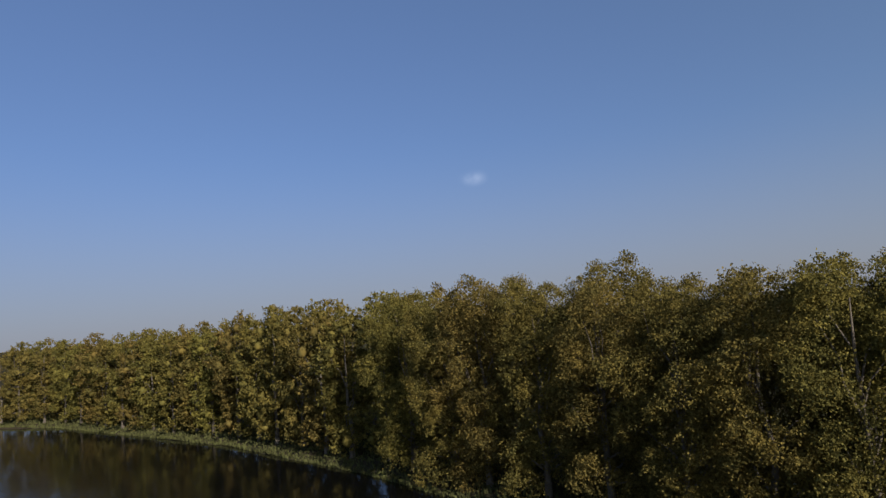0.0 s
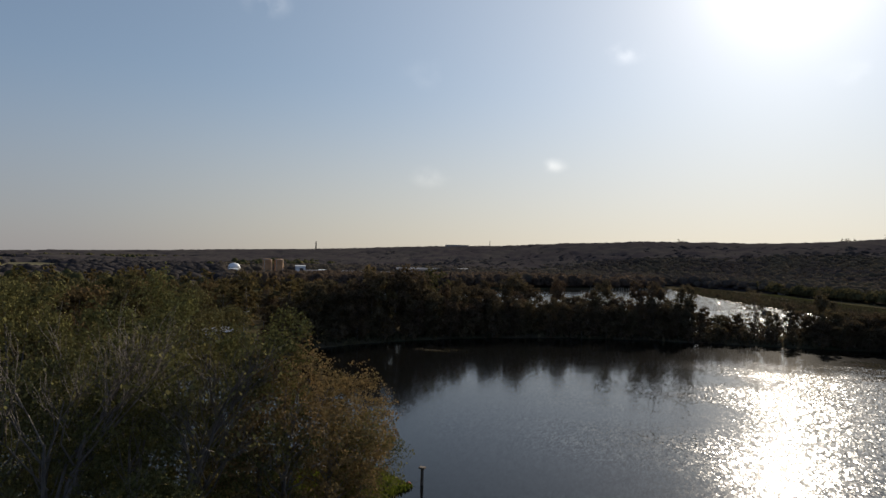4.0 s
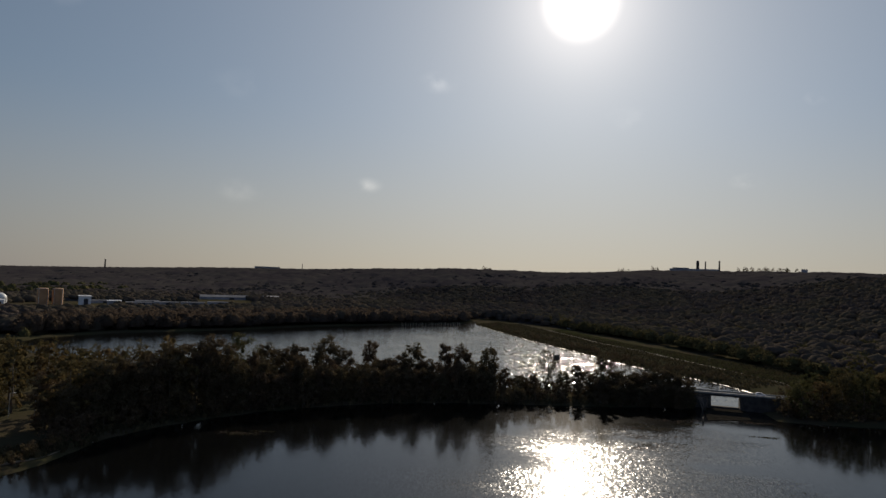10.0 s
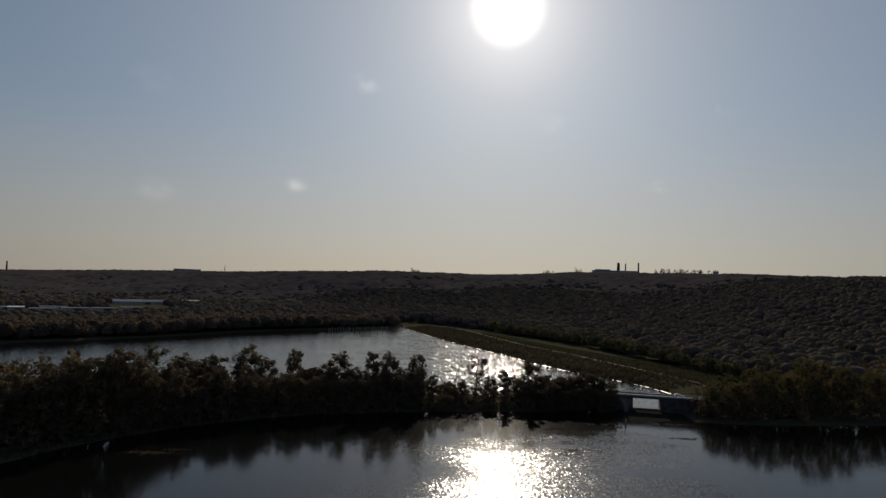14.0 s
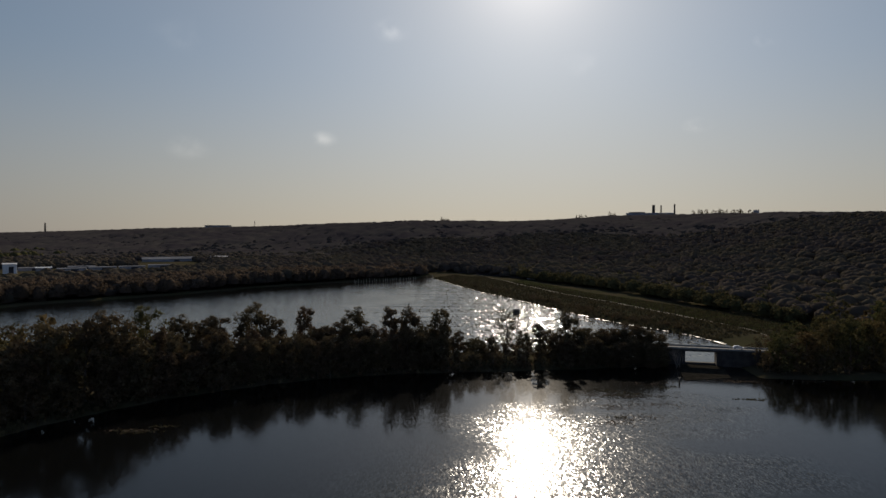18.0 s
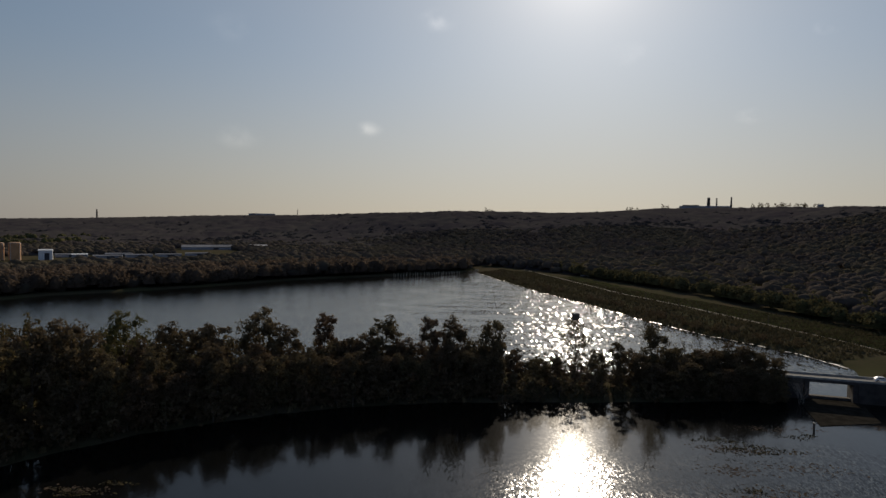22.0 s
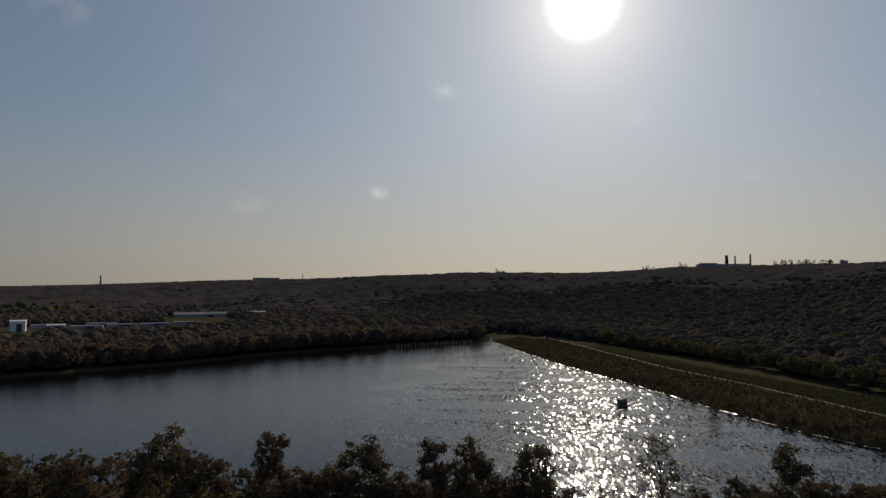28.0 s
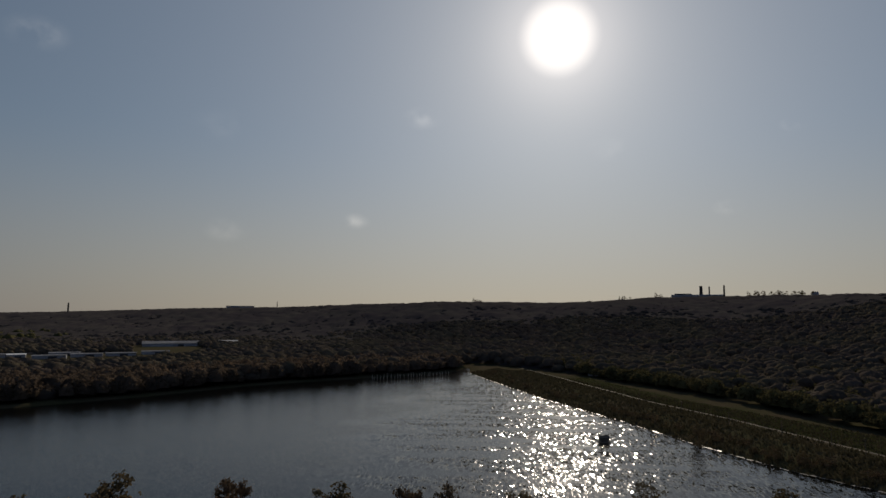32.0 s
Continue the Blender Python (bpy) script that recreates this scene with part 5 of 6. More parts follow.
def boat(name, label, m, length, width, hull_mat, dark=True):
    ob = empty(name, label, "boat", m)
    bm = bmesh.new()
    rings = []
    for j in range(9):
        u = j / 8
        half = width / 2 * (math.sin(math.pi * min(0.28 + u * 0.72, 1.0)) ** 0.8 if u > 0.3 else 0.86 + 0.14 * u / 0.3)
        x = (u - 0.5) * length
        top = 0.62 + 0.28 * u * u
        rings.append([bm.verts.new(p) for p in ((x, -half, top), (x, -half * 0.8, 0.1), (x, 0, -0.12 + 0.2 * u ** 4), (x, half * 0.8, 0.1), (x, half, top))])
    for a, b in zip(rings, rings[1:]):
        for j in range(4):
            bm.faces.new((a[j], b[j], b[j + 1], a[j + 1]))
    bm.faces.new(rings[0])
    bmesh.ops.recalc_face_normals(bm, faces=bm.faces)
    bmesh.ops.solidify(bm, geom=bm.faces[:], thickness=0.05)
    part("hull", bm, hull_mat, ob)
    for u in (-0.18, 0.12):
        part("thwart", one_box((u * length, 0, 0.42), (0.28, width * 0.82, 0.05), 0, 0.01), M_TIMBER, ob)
    part("gunwale", bar((-length / 2, 0, 0.62), (-length / 2 + 0.06, 0, 0.62), width * 0.86, 0.1), M_WHITE, ob)
    return ob


boat("rowing_boat", "white open rowing boat moored at the quay", pose(-109, -18.2, 0.02, 0, 0, 168), 5.0, 1.7, M_WHITE)
boat("rowing_boat", "small grey-white boat tied up at the grass bank", pose(-97, -15.8, 0.02, 0, 0, 40), 3.6, 1.4, M_FARGREY)
boat("dinghy", "white dinghy lying on the bank", pose(-95.4, -21.3, 3.2 - 2.0, 0, 8, 70), 3.0, 1.3, M_WHITE)


def park_lamp(x, y, h=3.9):
    z = gz(x, y)
    ob = empty("park_lamp", "slim park lamp with white globe on the grass bank", "lamp post", pose(x, y, z), "park lamps")
    part("base", rod((0, 0, -0.2), (0, 0, 0.5), 0.11), M_STEEL, ob)
    part("pole", rod((0, 0, 0.4), (0, 0, h - 0.3), 0.05, 0.04), M_STEEL, ob)
    bm = bmesh.new()
    bmesh.ops.create_uvsphere(bm, u_segments=14, v_segments=9, radius=0.27, matrix=Matrix.Translation((0, 0, h - 0.1)))
    part("globe", bm, M_GLOBE, ob, "white opal globe")


for q in ((-88.5, -10.8), (-79.5, 17), (-72, 40), (-80, -40)):
    park_lamp(*q)


def hedge(p, q, w, h):
    rr = np.random.default_rng(int(abs(p[0] * 10)))
    p, q = np.array(p, float), np.array(q, float)
    n = int(np.hypot(*(q - p)) * 190)
    u = rr.random(n)
    c = p + (q - p) * u[:, None]
    d = rand_dirs(rr, n)
    z = np.array([gz(*v) for v in (p, q)])
    pos = np.stack([c[:, 0] + d[:, 0] * w, c[:, 1] + d[:, 1] * w, z[0] + (z[1] - z[0]) * u + h * 0.5 + d[:, 2] * h * 0.5 * (1 + 0.15 * np.sin(u * 40))], 1)
    ob = empty("hedge", "low clipped brown-green hedge along the bank", "hedge", group="hedges on the bank")
    part("leaves", leaf_mesh("hedge", leaf_quads(rr, pos, d, 0.2)), M_RUST, ob)
    st = bmesh.new()
    for k in range(12):
        a = p + (q - p) * (k + 0.5) / 12
        box(st, (a[0], a[1], z.mean() + 0.3), (0.06, 0.06, 0.8))
    part("stems", st, M_BARK, ob, kind="stuff")


hedge((-90.5, -17), (-86.4, -5.8), 0.8, 1.2)
hedge((-84.3, -1), (-81.5, 4.5), 0.8, 1.2)
hedge((-92, -27), (-88, -19), 0.8, 1.2)

sg = empty("sign_post", "white notice board on a post in the grass", "sign", pose(-87.2, -18.7, gz(-87.2, -18.7), 0, 0, 10))
part("post", rod((0, 0, -0.2), (0, 0, 2.1), 0.05), M_STEEL, sg)
part("board", one_box((0.06, 0, 1.9), (0.04, 0.5, 0.8)), M_WHITE, sg)
bn = empty("barrier", "low white tubular barrier on the grass", "barrier", pose(-80, 10.5, gz(-80, 10.5), 0, 0, 75))
for x in (-0.7, 0.7):
    part("post", rod((x, 0, -0.1), (x, 0, 0.9), 0.05), M_WHITE, bn)
part("rail", rod((-0.75, 0, 0.9), (0.75, 0, 0.9), 0.05), M_WHITE, bn)

# weir bridge and the yellow works container
wb = empty("weir_bridge", "dark steel weir bridge on concrete piers with railings", "bridge")
E0, E1 = Vector((-146.5, 17.5, 4.6)), Vector((-168, 52, 4.6))
part("deck", bar(E0, E1, 5.5, 0.5), M_DARKCON, wb)
for k in range(5):
    c = E0.lerp(E1, (k + 0.5) / 5)
    part("pier", one_box((c.x, c.y, 1.1), (1.2, 4.6, 6.4), math.atan2(E1.y - E0.y, E1.x - E0.x), 0.1), M_DARKCON, wb)
side = Vector((E1.y - E0.y, E0.x - E1.x, 0)).normalized() * 2.6
for s in (-1, 1):
    railing(wb, E0 + side * s + Vector((0, 0, 0.25)), E1 + side * s + Vector((0, 0, 0.25)), 1.1, M_STEEL, 2.0, 3)
ct = empty("works_container", "yellow steel works container standing on the weir bridge", "container", pose(-157.5, 26.0, 4.86, 0, 0, 80))
part("body", one_box((0, 0, 2.0), (5.6, 2.6, 3.6), 0, 0.04), M_YELLOW_P, ct)
part("roof", one_box((0, 0, 3.85), (5.7, 2.7, 0.12)), M_WHITE, ct)
for x in (-2.4, 2.4):
    for y in (-1.0, 1.0):
        part("foot", one_box((x, y, 0.1), (0.3, 0.3, 0.22)), M_DARKSTEEL, ct)
for k in range(12):
    for y in (-1.31, 1.31):
        part("rib", one_box((-2.55 + k * 0.46, y, 2.0), (0.12, 0.05, 3.3), 0, 0.01), M_YELLOW_P, ct)
part("window", one_box((1.4, -1.335, 2.4), (1.2, 0.04, 0.9), 0, 0.01), M_GLASS, ct)

# the lock keeper's house among the planes
kh = empty("brick_house", "red brick house with tiled gable roof behind the plane trees", "house", pose(-126, -31, gz(-126, -31) - 0.1, 0, 0, 15))
part("wall", one_box((0, 0, 4.6), (11, 9, 9.2), 0, 0.02), M_BRICK, kh)
bm = bmesh.new()
pts = [bm.verts.new(p) for p in ((-6, -5, 9.1), (6, -5, 9.1), (6, 5, 9.1), (-6, 5, 9.1), (-6, 0, 14.5), (6, 0, 14.5))]
for f in ((0, 1, 5, 4), (2, 3, 4, 5), (1, 2, 5), (3, 0, 4), (3, 2, 1, 0)):
    bm.faces.new([pts[k] for k in f])
roof = part("roof", bm, M_TILE, kh)
part("chimney", one_box((2.5, 1, 14.2), (0.9, 0.9, 2.6), 0, 0.03), M_BRICK, roof)
for x in (-3.4, 0, 3.4):
    for z in (2.4, 6.2):
        for y in (-4.5, 4.5):
            w = part("window", one_box((x, y, z), (1.3, 0.12, 1.8), 0, 0.02), M_WHITE, kh)
            part("pane", one_box((x, y * 1.012, z), (1.0, 0.1, 1.5), 0, 0.01), M_GLASS, w)

# mooring post in the lake
mp = empty("mooring_post", "dark timber mooring post with flat cap standing in the lake", "post", pose(-34.5, 80.4, 0))
part("pile", rod((0, 0, -2), (0.05, 0, 2.3), 0.24, 0.21), M_TIMBER, mp)
part("cap", one_box((0.05, 0, 2.4), (0.9, 0.7, 0.2)), M_TIMBER, mp)
by = empty("float_buoy", "small reddish float beside the mooring post", "buoy", pose(-36.4, 80.2, 0.05))
bm = bmesh.new()
bmesh.ops.create_uvsphere(bm, u_segments=12, v_segments=8, radius=0.28, matrix=Matrix.Diagonal((1.4, 1, 0.7, 1)))
part("float", bm, M_TILE, by)
part("line", rod((0.2, 0, 0.05), (1.7, 0.2, 0.5), 0.02, sides=5), M_TIMBER, by)

# the white house on the shore
wh = empty("white_house", "low white boathouse with grey roof and dark windows", "house", pose(-150.2, 166.6, gz(-150, 166) - 0.1, 0, 0, -96))
part("wall", one_box((0, 0, 2.0), (14, 8, 4.2), 0, 0.02), M_PLASTER, wh)
bm = bmesh.new()
pts = [bm.verts.new(p) for p in ((-7.5, -4.6, 4.05), (7.5, -4.6, 4.05), (7.5, 4.6, 4.05), (-7.5, 4.6, 4.05), (-7.5, 0, 5.3), (7.5, 0, 5.3))]
for f in ((0, 1, 5, 4), (2, 3, 4, 5), (1, 2, 5), (3, 0, 4), (3, 2, 1, 0)):
    bm.faces.new([pts[k] for k in f])
part("roof", bm, M_ROOF, wh)
part("fascia", one_box((0, 4.62, 4.0), (15.1, 0.1, 0.3)), M_WHITE, wh)
for x in (-5.2, -3.9, -0.9, 0.4, 3.4, 4.3, 5.5):
    for y in (4.0, -4.0):
        w = part("window", one_box((x, y, 2.1), (0.95, 0.14, 1.6), 0, 0.02), M_FARGREY, wh)
        part("pane", one_box((x, y * 1.015, 2.1), (0.75, 0.1, 1.4), 0, 0.01), M_GLASS, w)
an = empty("shed", "low dark-roofed shed beside the white house", "shed", pose(-157, 221, gz(-157, 221), 0, 0, 20))
part("wall", one_box((0, 0, 1.5), (9, 5, 3.2), 0, 0.02), M_FARGREY, an)
part("roof", one_box((0, 0, 3.3), (10, 6, 0.3), 0, 0.05), M_ROOF, an)
part("door", one_box((0, -2.52, 1.2), (1.2, 0.08, 2.1)), M_TIMBER, an)


# posts of the carport frame, given the made-up shape of yard lamps
def mast(x, y, h, label):
    ob = empty("yard_lamp", label, "lamp post", pose(x, y, gz(x, y)), "yard lamps")
    part("pole", rod((0, 0, -0.2), (0, 0, h), 0.11, 0.07), M_STEEL, ob)
    part("arm", bar((0, 0, h - 0.1), (1.4, 0.3, h), 0.08), M_STEEL, ob)
    part("post_head", one_box((1.5, 0.3, h + 0.02), (0.8, 0.35, 0.16)), M_WHITE, ob)


mast(-160.5, 196, 8.0, "lamp-shaped post standing in for the carport near the white house")
mast(-152.5, 197.5, 8.0, "lamp-shaped post standing in for the carport near the shed")
tagged(part("path_beach", strip([(-136, 134), (-131, 143), (-126, 152), (-122.5, 161), (-123, 172), (-121, 180)], 8.0, 0.06, "path"), M_SAND),
       "pale sandy path along the shore by the white house", "path", kind="structure")
tagged(part("path_bank", strip([(-150, 60), (-132, 62), (-116, 66), (-113, 80)], 2.2, 0.06, "path"), M_TRACK), "bare sandy bank of the channel", "path", kind="structure")
tagged(part("path_dyke", strip(TRACK2, 2.2, 0.12, "path"), M_TRACK),
       "pale gravel track behind the dyke", "path", kind="structure")

def broken_strip(line, width, lift, name, seed):
    """A ribbon with gaps and uneven edges, like stones that only here and there stand clear of the weed."""
    r = np.random.default_rng(seed)
    vs, fs = [], []
    for (x0, y0), (x1, y1) in zip(line, line[1:]):
        length = math.hypot(x1 - x0, y1 - y0)
        d, t = Vector((x1 - x0, y1 - y0)).normalized(), 0.0
        while t < length:
            run, w, off = r.uniform(1.0, 5.5), width * r.uniform(0.4, 1.5), r.uniform(-0.35, 0.35)
            if r.random() < 0.72:
                k = len(vs)
                for u in (t, min(t + run, length)):
                    for side_ in (-1, 1):
                        px, py = x0 + d.x * u - d.y * (off + side_ * w / 2), y0 + d.y * u + d.x * (off + side_ * w / 2)
                        vs.append((px, py, max(gz(px, py), 0.05) + lift * r.uniform(0.6, 1.4)))
                fs.append((k, k + 1, k + 3, k + 2))
            t += run * r.uniform(0.9, 1.5)
    return mesh_from(name, vs, fs)


# shore rim: the glint of water and wet stones put into a pale strip
tagged(part("bank_stones", broken_strip([(127.2, 337), (121.2, 361), (109, 383), (95, 405), (77, 446.5), (56, 509.3), (22, 596), (-11, 701), (-33, 777)], 0.6, 0.2, "bank_stones", 5), M_SHOREGLINT),
       "stones at the dyke's water edge, painted pale for the glint there", "stones", kind="structure")


# road bridge between the lakes
rb = empty("road_bridge", "flat concrete road bridge between the two lakes", "bridge")
C0, C1 = Vector((78, 296.5, 6.0)), Vector((124, 286, 6.0))
tb = math.atan2(C1.y - C0.y, C1.x - C0.x)
part("deck", bar(C0, C1, 7.0, 0.9), M_DARKCON, rb)
part("roadway", bar(C0 + Vector((0, 0, 0.47)), C1 + Vector((0, 0, 0.47)), 5.6, 0.04), M_ASPHALT, rb)
nrm = Vector((-(C1.y - C0.y), C1.x - C0.x, 0)).normalized()
for s in (-1, 1):
    part("parapet", bar(C0 + nrm * 3.3 * s + Vector((0, 0, 0.75)), C1 + nrm * 3.3 * s + Vector((0, 0, 0.75)), 0.3, 0.6), M_CONCRETE, rb)
for u in (0.31, 0.585):
    c = C0.lerp(C1, u)
    part("pier", one_box((c.x, c.y, 1.8), (1.3, 6.4, 7.6), tb, 0.1), M_DARKCON, rb)
# solid ends; the right block also stands in for shadow beside the pier
for u0, u1 in ((-0.05, 0.29), (0.60, 1.05)):
    c = C0.lerp(C1, (u0 + u1) / 2)
    part("abutment_and_shade", one_box((c.x, c.y, 2.0), ((C1 - C0).length * (u1 - u0), 6.4, 7.2), tb, 0.1), M_DARKCON, rb)
# apron: matt near-black, the bridge's dark reflection put into its colour
bm = bmesh.new()
rim = ((82.5, 262), (100.5, 267), (106, 288), (89, 292))
low, high = ([bm.verts.new((x, y, z)) for x, y in rim] for z in (-1.2, 0.14))
bm.faces.new(high)
for k in range(4):
    bm.faces.new((low[k], low[(k + 1) % 4], high[(k + 1) % 4], high[k]))
part("apron", bm, M_REFLDARK, rb, "concrete apron painted dark like the reflection under the bridge")
# dark sill where a dark reflection lies beneath the opening
part("sill", one_box((*C0.lerp(C1, 0.445).to_2d(), -0.4), (13, 2.0, 2.4), tb, 0.1), M_DARKCON, rb)
pl = empty("marker_pile", "short dark pile in the water before the bridge", "pile", pose(79.5, 259, 0))
part("pile", rod((0, 0, -2), (0, 0, 1.7), 0.3, 0.26), M_TIMBER, pl)
part("cap", one_box((0, 0, 1.75), (0.7, 0.7, 0.12)), M_DARKSTEEL, pl)

car = empty("car", "white hatchback car standing on the road bridge", "car", pose(112.5, 288.9, 6.5, 0, 0, math.degrees(tb)))
bm = bmesh.new()
prof = ((-2.05, 0.35), (2.05, 0.35), (2.1, 0.75), (1.15, 0.95), (0.45, 1.45), (-1.35, 1.5), (-2.0, 1.0))
sides_ = []
for y in (-0.82, 0.82):
    sides_.append([bm.verts.new((x, y * (1 if z < 1 else 0.82), z)) for x, z in prof])
bm.faces.new(sides_[0])
bm.faces.new(sides_[1][::-1])
for j in range(7):
    bm.faces.new((sides_[0][j], sides_[0][(j + 1) % 7], sides_[1][(j + 1) % 7], sides_[1][j]))
bmesh.ops.recalc_face_normals(bm, faces=bm.faces)
part("body", bm, M_CARPAINT, car)
for y in (-0.78, 0.78):
    part("side_window", one_box((-0.4, y, 1.2), (1.5, 0.06, 0.36), 0, 0.01), M_GLASS, car)
    for x in (-1.3, 1.3):
        wl = part("wheel", rod((x, y - 0.1, 0.32), (x, y + 0.1, 0.32), 0.32, sides=14), M_RUBBER, car)
        part("rim", rod((x, y - 0.11, 0.32), (x, y + 0.11, 0.32), 0.19, sides=10), M_STEEL, wl)

# floating raft, weed and flotsam
rf = empty("duck_raft", "dark timber raft hut anchored in the far lake", "raft", pose(38.4, 450, 0, 0, 0, 12))
part("float", one_box((0, 0, 0.1), (4.8, 3.4, 0.6), 0, 0.05), M_TIMBER, rf)
part("hut", one_box((0, 0, 1.3), (3.6, 2.6, 1.9), 0, 0.05), M_TIMBER, rf)
bm = bmesh.new()
pts = [bm.verts.new(p) for p in ((-2.1, -1.6, 2.2), (2.1, -1.6, 2.2), (2.1, 1.6, 2.2), (-2.1, 1.6, 2.2), (-2.1, 0, 3.0), (2.1, 0, 3.0))]
for f in ((0, 1, 5, 4), (2, 3, 4, 5), (1, 2, 5), (3, 0, 4), (3, 2, 1, 0)):
    bm.faces.new([pts[k] for k in f])
part("roof", bm, M_TIMBER, rf)


def weed(x, y, rx, ry, n, seed, label="patch of floating weed and twigs on the water"):
    r = np.random.default_rng(seed)
    a, q = r.uniform(0, 2 * math.pi, n), np.sqrt(r.random(n))
    w = 1 + 0.35 * np.sin(3 * a + seed)
    pos = np.stack([x + rx * q * w * np.cos(a), y + ry * q * w * np.sin(a), r.uniform(0.02, 0.12, n)], 1)
    up = np.tile([0, 0, 1.0], (n, 1))
    nr = up + rand_dirs(r, n) * 0.35
    ob = part("floating_weed", leaf_mesh("floating_weed", leaf_quads(r, pos, nr * 2.5, 0.5)), M_REED)
    tagged(ob, label, "weed", "floating weed", kind="stuff")


for k, q in enumerate(((57, 241, 9, 4.5, 420), (50, 247, 5, 2.5, 160), (48, 216, 3, 1.6, 70), (72, 252, 6, 2, 130), (95, 237, 5, 1.4, 130), (-82, 198, 6, 1.6, 150), (-77, 203, 4, 1, 70),
                       (31.5, 386, 2.2, 1.5, 60), (14, 400, 2.4, 1.4, 60), (20, 434, 3.0, 2.2, 90), (12, 276.5, 6, 1.3, 120), (-26, 268, 4, 1, 60))):
    weed(*q, 90 + k)

# dyke: poles, hut and house at the edge of the slope
for k, (x, y) in enumerate(((106, 493), (121, 470), (132.5, 450), (134, 428), (94, 530), (80, 570))):
    ob = empty("power_pole", "wooden pole beside the dyke track", "pole", pose(x, y, gz(x, y)), "poles along the dyke")
    part("pole", rod((0, 0, -0.3), (0, 0, 6.5), 0.15, 0.1), M_TIMBER, ob)
    part("crossarm", bar((-0.7, 0, 6.1), (0.7, 0, 6.1), 0.1), M_TIMBER, ob)
hr = empty("flat_roofed_house", "low house with pale flat roof in the woods above the dyke", "house", pose(190, 584, gz(190, 584) + 1, 0, 0, -15))
part("wall", one_box((0, 0, 1.8), (26, 9, 5.6), 0, 0.03), M_FARGREY, hr)
rr_ = part("roof", one_box((0, 0, 4.75), (27, 10, 0.4), 0, 0.05), M_CONCRETE, hr)
part("chimney", one_box((4, 0, 5.6), (1.2, 1.2, 1.6), 0, 0.04), M_WHITE, rr_)
for k in range(5):
    w = part("window", one_box((-10 + k * 5, -4.5, 2.2), (1.8, 0.14, 1.4), 0, 0.02), M_WHITE, hr)
    part("pane", one_box((-10 + k * 5, -4.58, 2.2), (1.5, 0.08, 1.1), 0, 0.01), M_GLASS, w)
hh = empty("hut", "small pale hut at the edge of the woods", "hut", pose(80, 748, gz(80, 748), 0, 0, -30))
part("wall", one_box((0, 0, 1.6), (9, 5, 3.4), 0, 0.03), M_FARGREY, hh)
part("roof", one_box((0, 0, 3.5), (10, 6, 0.35), 0, 0.05), M_CONCRETE, hh)
part("door", one_box((1, -2.52, 1.2), (1.2, 0.08, 2.1)), M_TIMBER, hh)

# works in the valley: tanks, sheds
def tank(x, y, r, h, material, label, dome):
    z = gz(x, y)
    ob = empty("storage_tank", label, "tank", pose(x, y, z), "tanks in the valley")
    part("shell", rod((0, 0, -1), (0, 0, h), r, sides=28), material, ob)
    bm = bmesh.new()
    bmesh.ops.create_uvsphere(bm, u_segments=24, v_segments=10, radius=1.0, matrix=Matrix.Translation((0, 0, h)) @ Matrix.Diagonal((r * 0.98, r * 0.98, dome, 1)))
    part("dome", bm, M_WHITE if dome > 2 else material, ob)
    part("rim", rod((0, 0, h - 0.4), (0, 0, h + 0.1), r * 1.03, sides=28), M_FARGREY, ob)
    for k in range(4):
        a = k * math.pi / 2
        part("pipe", rod((r * 1.02 * math.cos(a), r * 1.02 * math.sin(a), 0), (r * 1.02 * math.cos(a), r * 1.02 * math.sin(a), h), 0.25, sides=6), M_STEEL, ob)


tank(-609, 792, 6.8, 21, M_OCHRE, "tall ochre digester tank", 1.0)
tank(-595, 802, 6.5, 21, M_OCHRE, "tall ochre digester tank beside its twin", 1.0)
tank(-646, 762, 9, 8, M_WHITE, "white domed gas holder", 7.0)


def shed(x, y, turn, sx, sy, sz, wallmat, roofmat, label):
    z = gz(x, y)
    ob = empty("industrial_shed", label, "shed", pose(x, y, z, 0, 0, turn), "sheds in the valley")
    part("wall", one_box((0, 0, sz / 2 - 0.5), (sx, sy, sz + 1), 0, 0.05), wallmat, ob)
    bm = bmesh.new()
    pts = [bm.verts.new(p) for p in ((-sx / 2 - 0.5, -sy / 2 - 0.5, sz), (sx / 2 + 0.5, -sy / 2 - 0.5, sz), (sx / 2 + 0.5, sy / 2 + 0.5, sz), (-sx / 2 - 0.5, sy / 2 + 0.5, sz),
                                     (-sx / 2 - 0.5, 0, sz + sy * 0.1), (sx / 2 + 0.5, 0, sz + sy * 0.1))]
    for f in ((0, 1, 5, 4), (2, 3, 4, 5), (1, 2, 5), (3, 0, 4), (3, 2, 1, 0)):
        bm.faces.new([pts[k] for k in f])
    part("roof", bm, roofmat, ob)
    part("gate", one_box((sx * 0.1, -sy / 2 - 0.05, sz * 0.35), (min(sx * 0.35, 9), 0.2, sz * 0.75), 0, 0.03), M_DARKSTEEL, ob)


shed(-570, 822, 35, 15, 12, 12, M_WHITE, M_WHITE, "white works hall with a large dark gate")
shed(-636, 750, 35, 12, 8, 6, M_WHITE, M_WHITE, "small white works building")
shed(-545, 850, 35, 18, 10, 6, M_FARGREY, M_WHITE, "pale low works shed beside the white hall")
for k, (x, y) in enumerate(((-520, 870), (-498, 905), (-470, 930), (-540, 925), (-450, 975), (-580, 880))):
    shed(x, y, 30, 34, 9, 4.0, M_FARGREY, M_PALEROOF, "long low shed with pale roof")
shed(-530, 1180, 27, 95, 34, 5, M_FARGREY, M_PALEROOF, "wide warehouse with pale roof in the valley")
shed(-455, 1216, 27, 30, 20, 7, M_FARGREY, M_FARGREY, "grey warehouse beside the wide one")


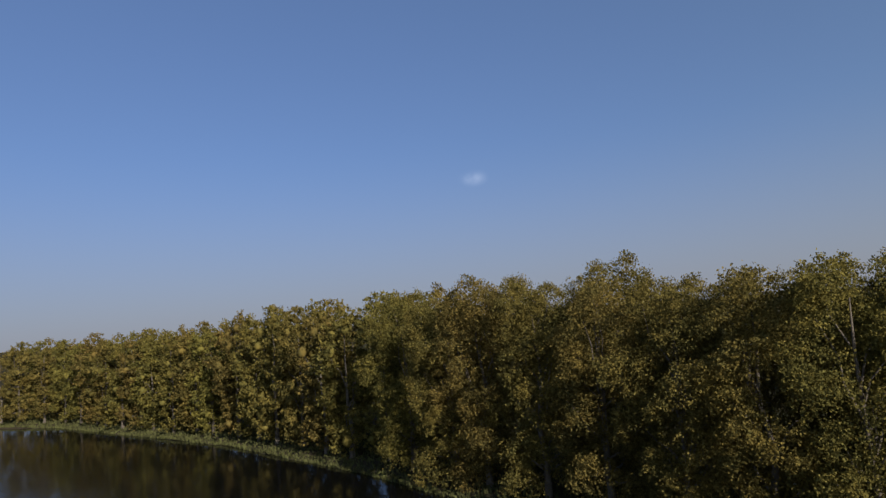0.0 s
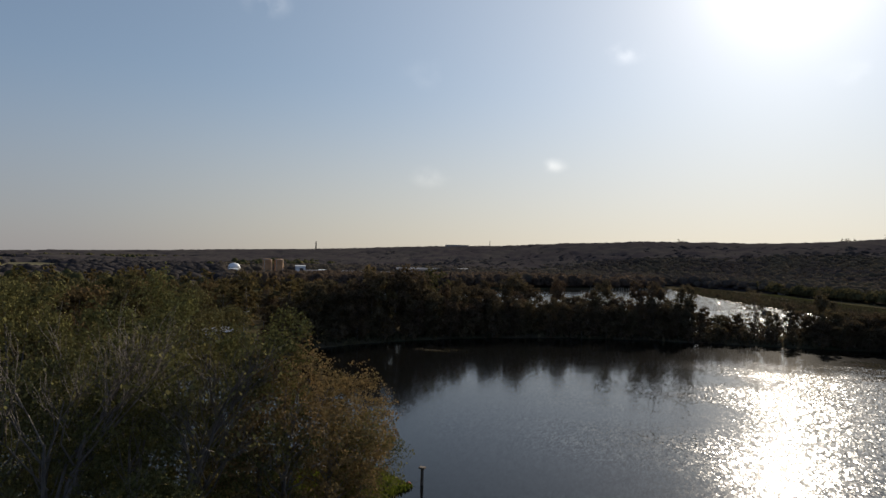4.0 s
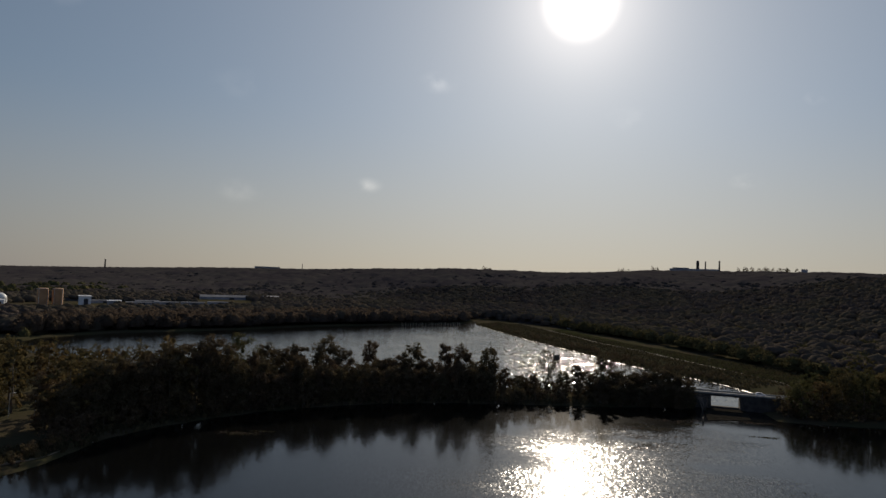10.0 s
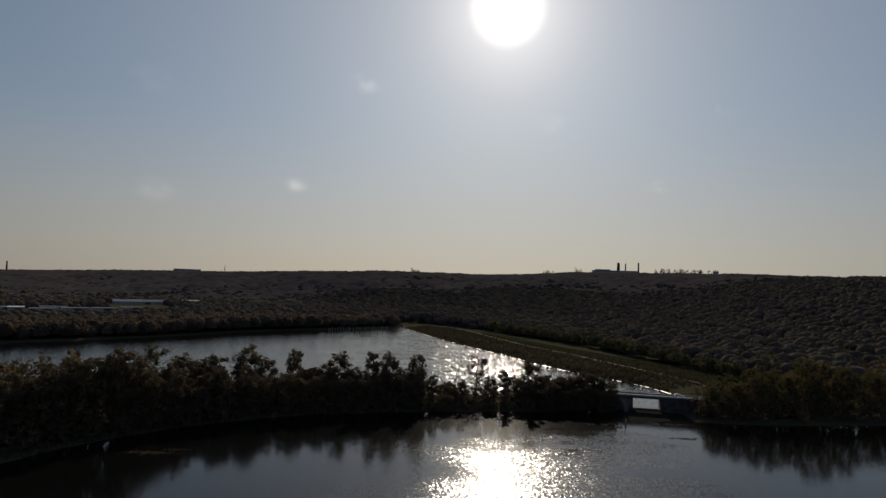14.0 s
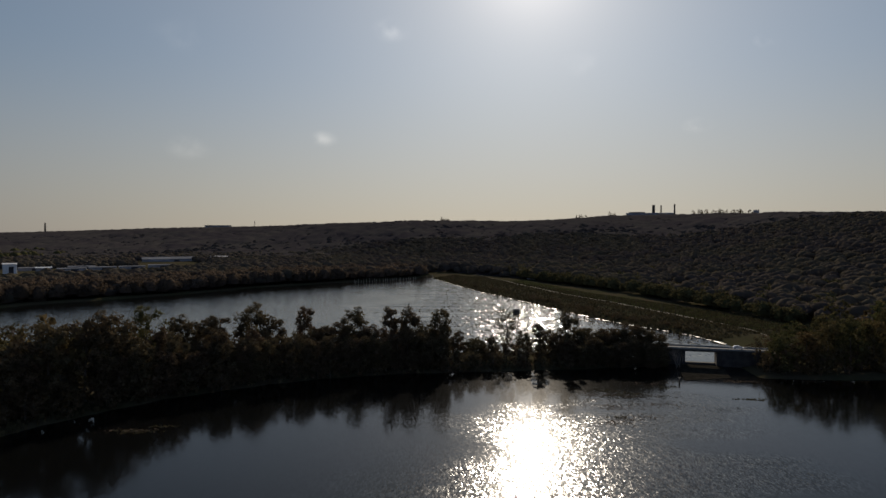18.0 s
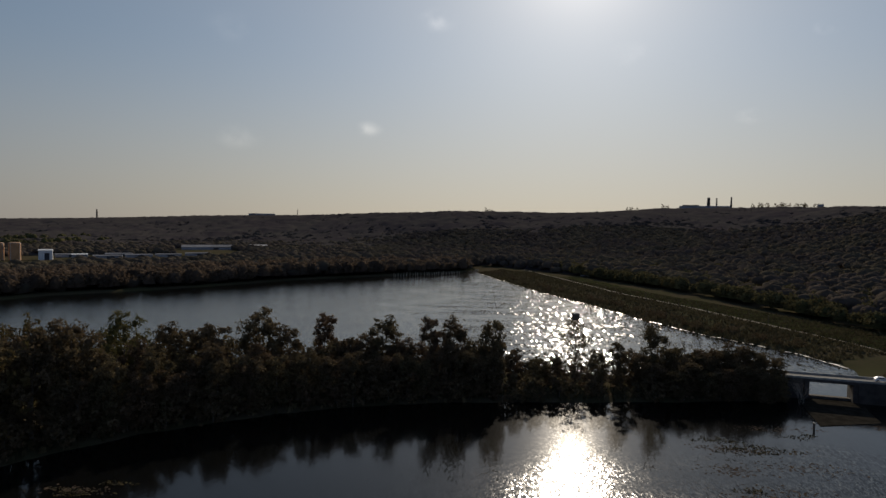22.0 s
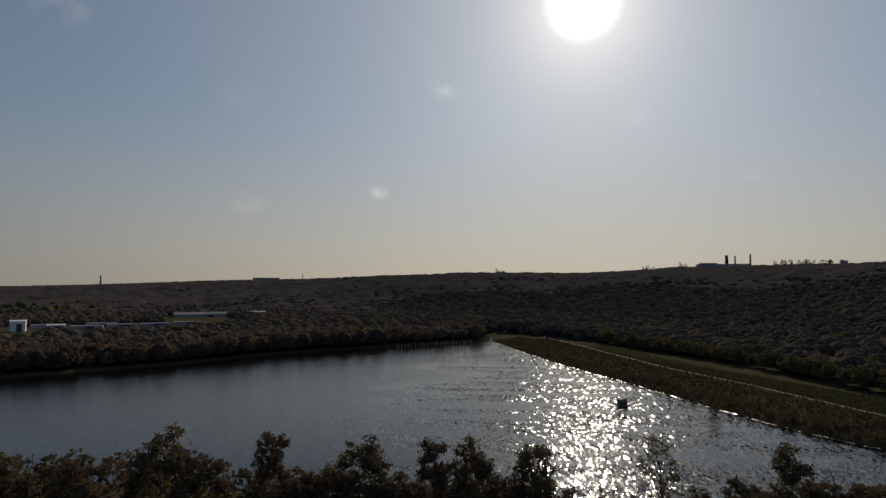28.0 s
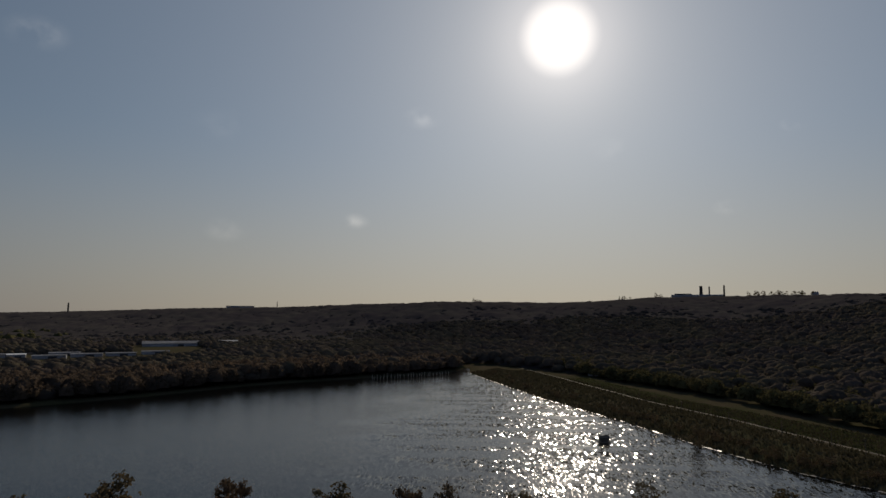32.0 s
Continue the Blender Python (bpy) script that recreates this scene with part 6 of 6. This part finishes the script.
# skyline: chimneys, mast, power station
def chimney(x, y, r, h, label, name="chimney_stack"):
    ob = empty(name, label, "chimney", pose(x, y, gz(x, y) - 1), "chimneys on the skyline")
    part("shaft", rod((0, 0, 0), (0, 0, h), r, r * 0.72, 14), M_DARKCON, ob)
    part("rim", rod((0, 0, h - 1.5), (0, 0, h), r * 0.86, sides=14), M_DARKCON, ob)
    part("base", one_box((0, 0, 2), (r * 3, r * 3, 5)), M_DARKCON, ob)


def to_top(x, y, z):
    return z - gz(x, y) + 1


chimney(-1930, 2920, 4.2, to_top(-1930, 2920, 100), "slender works chimney on the far ridge")
chimney(759, 2591, 7.0, to_top(759, 2591, 168), "broad concrete power station chimney")
chimney(786, 2583, 3.2, to_top(786, 2583, 166), "thin power station chimney")
chimney(834, 2568, 3.8, to_top(834, 2568, 170), "tall dark power station chimney")
ps = empty("power_station", "grey power station hall on the ridge", "power station", pose(745, 2596, gz(745, 2596), 0, 0, -16))
ztop = 136 - gz(745, 2596)
part("turbine_hall", one_box((0, 0, ztop / 2 - 2), (178, 40, ztop + 4), 0, 0.3), M_FARGREY, ps)
part("boiler_house", one_box((-48, 6, ztop / 2 + 1), (60, 34, ztop + 6), 0, 0.3), M_DARKCON, ps)
part("annexe", one_box((70, -6, ztop / 2 - 4), (40, 30, ztop), 0, 0.3), M_FARGREY, ps)
wt = empty("block_tower", "square grey tower block on the ridge", "tower", pose(1103, 2464, gz(1103, 2464), 0, 0, -20))
zt = 142 - gz(1103, 2464)
part("body", one_box((0, 0, zt / 2 - 2), (20, 18, zt + 4), 0, 0.3), M_FARGREY, wt)
for x in (-7, 0, 7):
    part("turret", one_box((x, 0, zt + 1.5), (2.4, 2.4, 4)), M_DARKCON, wt)
ms = empty("radio_mast", "thin lattice radio mast on the ridge", "mast", pose(-740, 2283, gz(-740, 2283)))
hm = 97 - gz(-740, 2283)
for k in range(3):
    a = k * 2 * math.pi / 3
    part("leg", bar((2.2 * math.cos(a), 2.2 * math.sin(a), -1), (0.4 * math.cos(a), 0.4 * math.sin(a), hm), 0.6), M_DARKSTEEL, ms)
for k in range(6):
    z = hm * k / 6
    part("brace", bar((-1.8 + 0.28 * k, 0, z), (1.8 - 0.28 * k, 0, z + hm / 7), 0.35), M_DARKSTEEL, ms)
lb = empty("long_building", "long low building on the far ridge", "building", pose(-928, 2428, gz(-928, 2428), 0, 0, 21))
zl = 83 - gz(-928, 2428)
part("body", one_box((0, 0, zl / 2 - 1), (96, 16, zl + 2), 0, 0.2), M_FARGREY, lb)
part("roof", one_box((0, 0, zl + 0.3), (98, 18, 0.8), 0, 0.1), M_DARKCON, lb)
# pale stubble fields on the plain
M_FIELD = mat("stubble_field", (0.17, 0.155, 0.1), 0.95, scale=0.01, vary=0.3, bump=0.1, spec=0.0)
for x0, x1, y0, y1 in ((-780, -560, -420, -120), (-1150, -820, -200, 190), (-900, -600, 60, 330), (-1700, -1280, -500, 420), (-2600, -1800, -900, 500), (-1500, -1000, 460, 900), (-2500, -1700, 620, 1500)):
    gxs, gys = np.linspace(x0, x1, 14), np.linspace(y0, y1, 14)
    FX, FY = np.meshgrid(gxs, gys)
    kk = (np.arange(13)[:, None] * 14 + np.arange(13)[None]).ravel()
    fm = grid_mesh("field", np.stack([FX.ravel(), FY.ravel(), land_height(FX.ravel(), FY.ravel()) + 0.5], 1), np.stack([kk, kk + 1, kk + 15, kk + 14], 1))
    tagged(part("field", fm, M_FIELD), "pale stubble field on the flat plain", "field", kind="structure")
# a farm on the plain
for x, y, t in ((-1240, 150, 10), (-1225, 175, 60), (-1260, 195, 5)):
    shed(x, y, t, 18, 10, 6, M_WHITE, M_TILE, "white farmhouse with red roof on the plain")
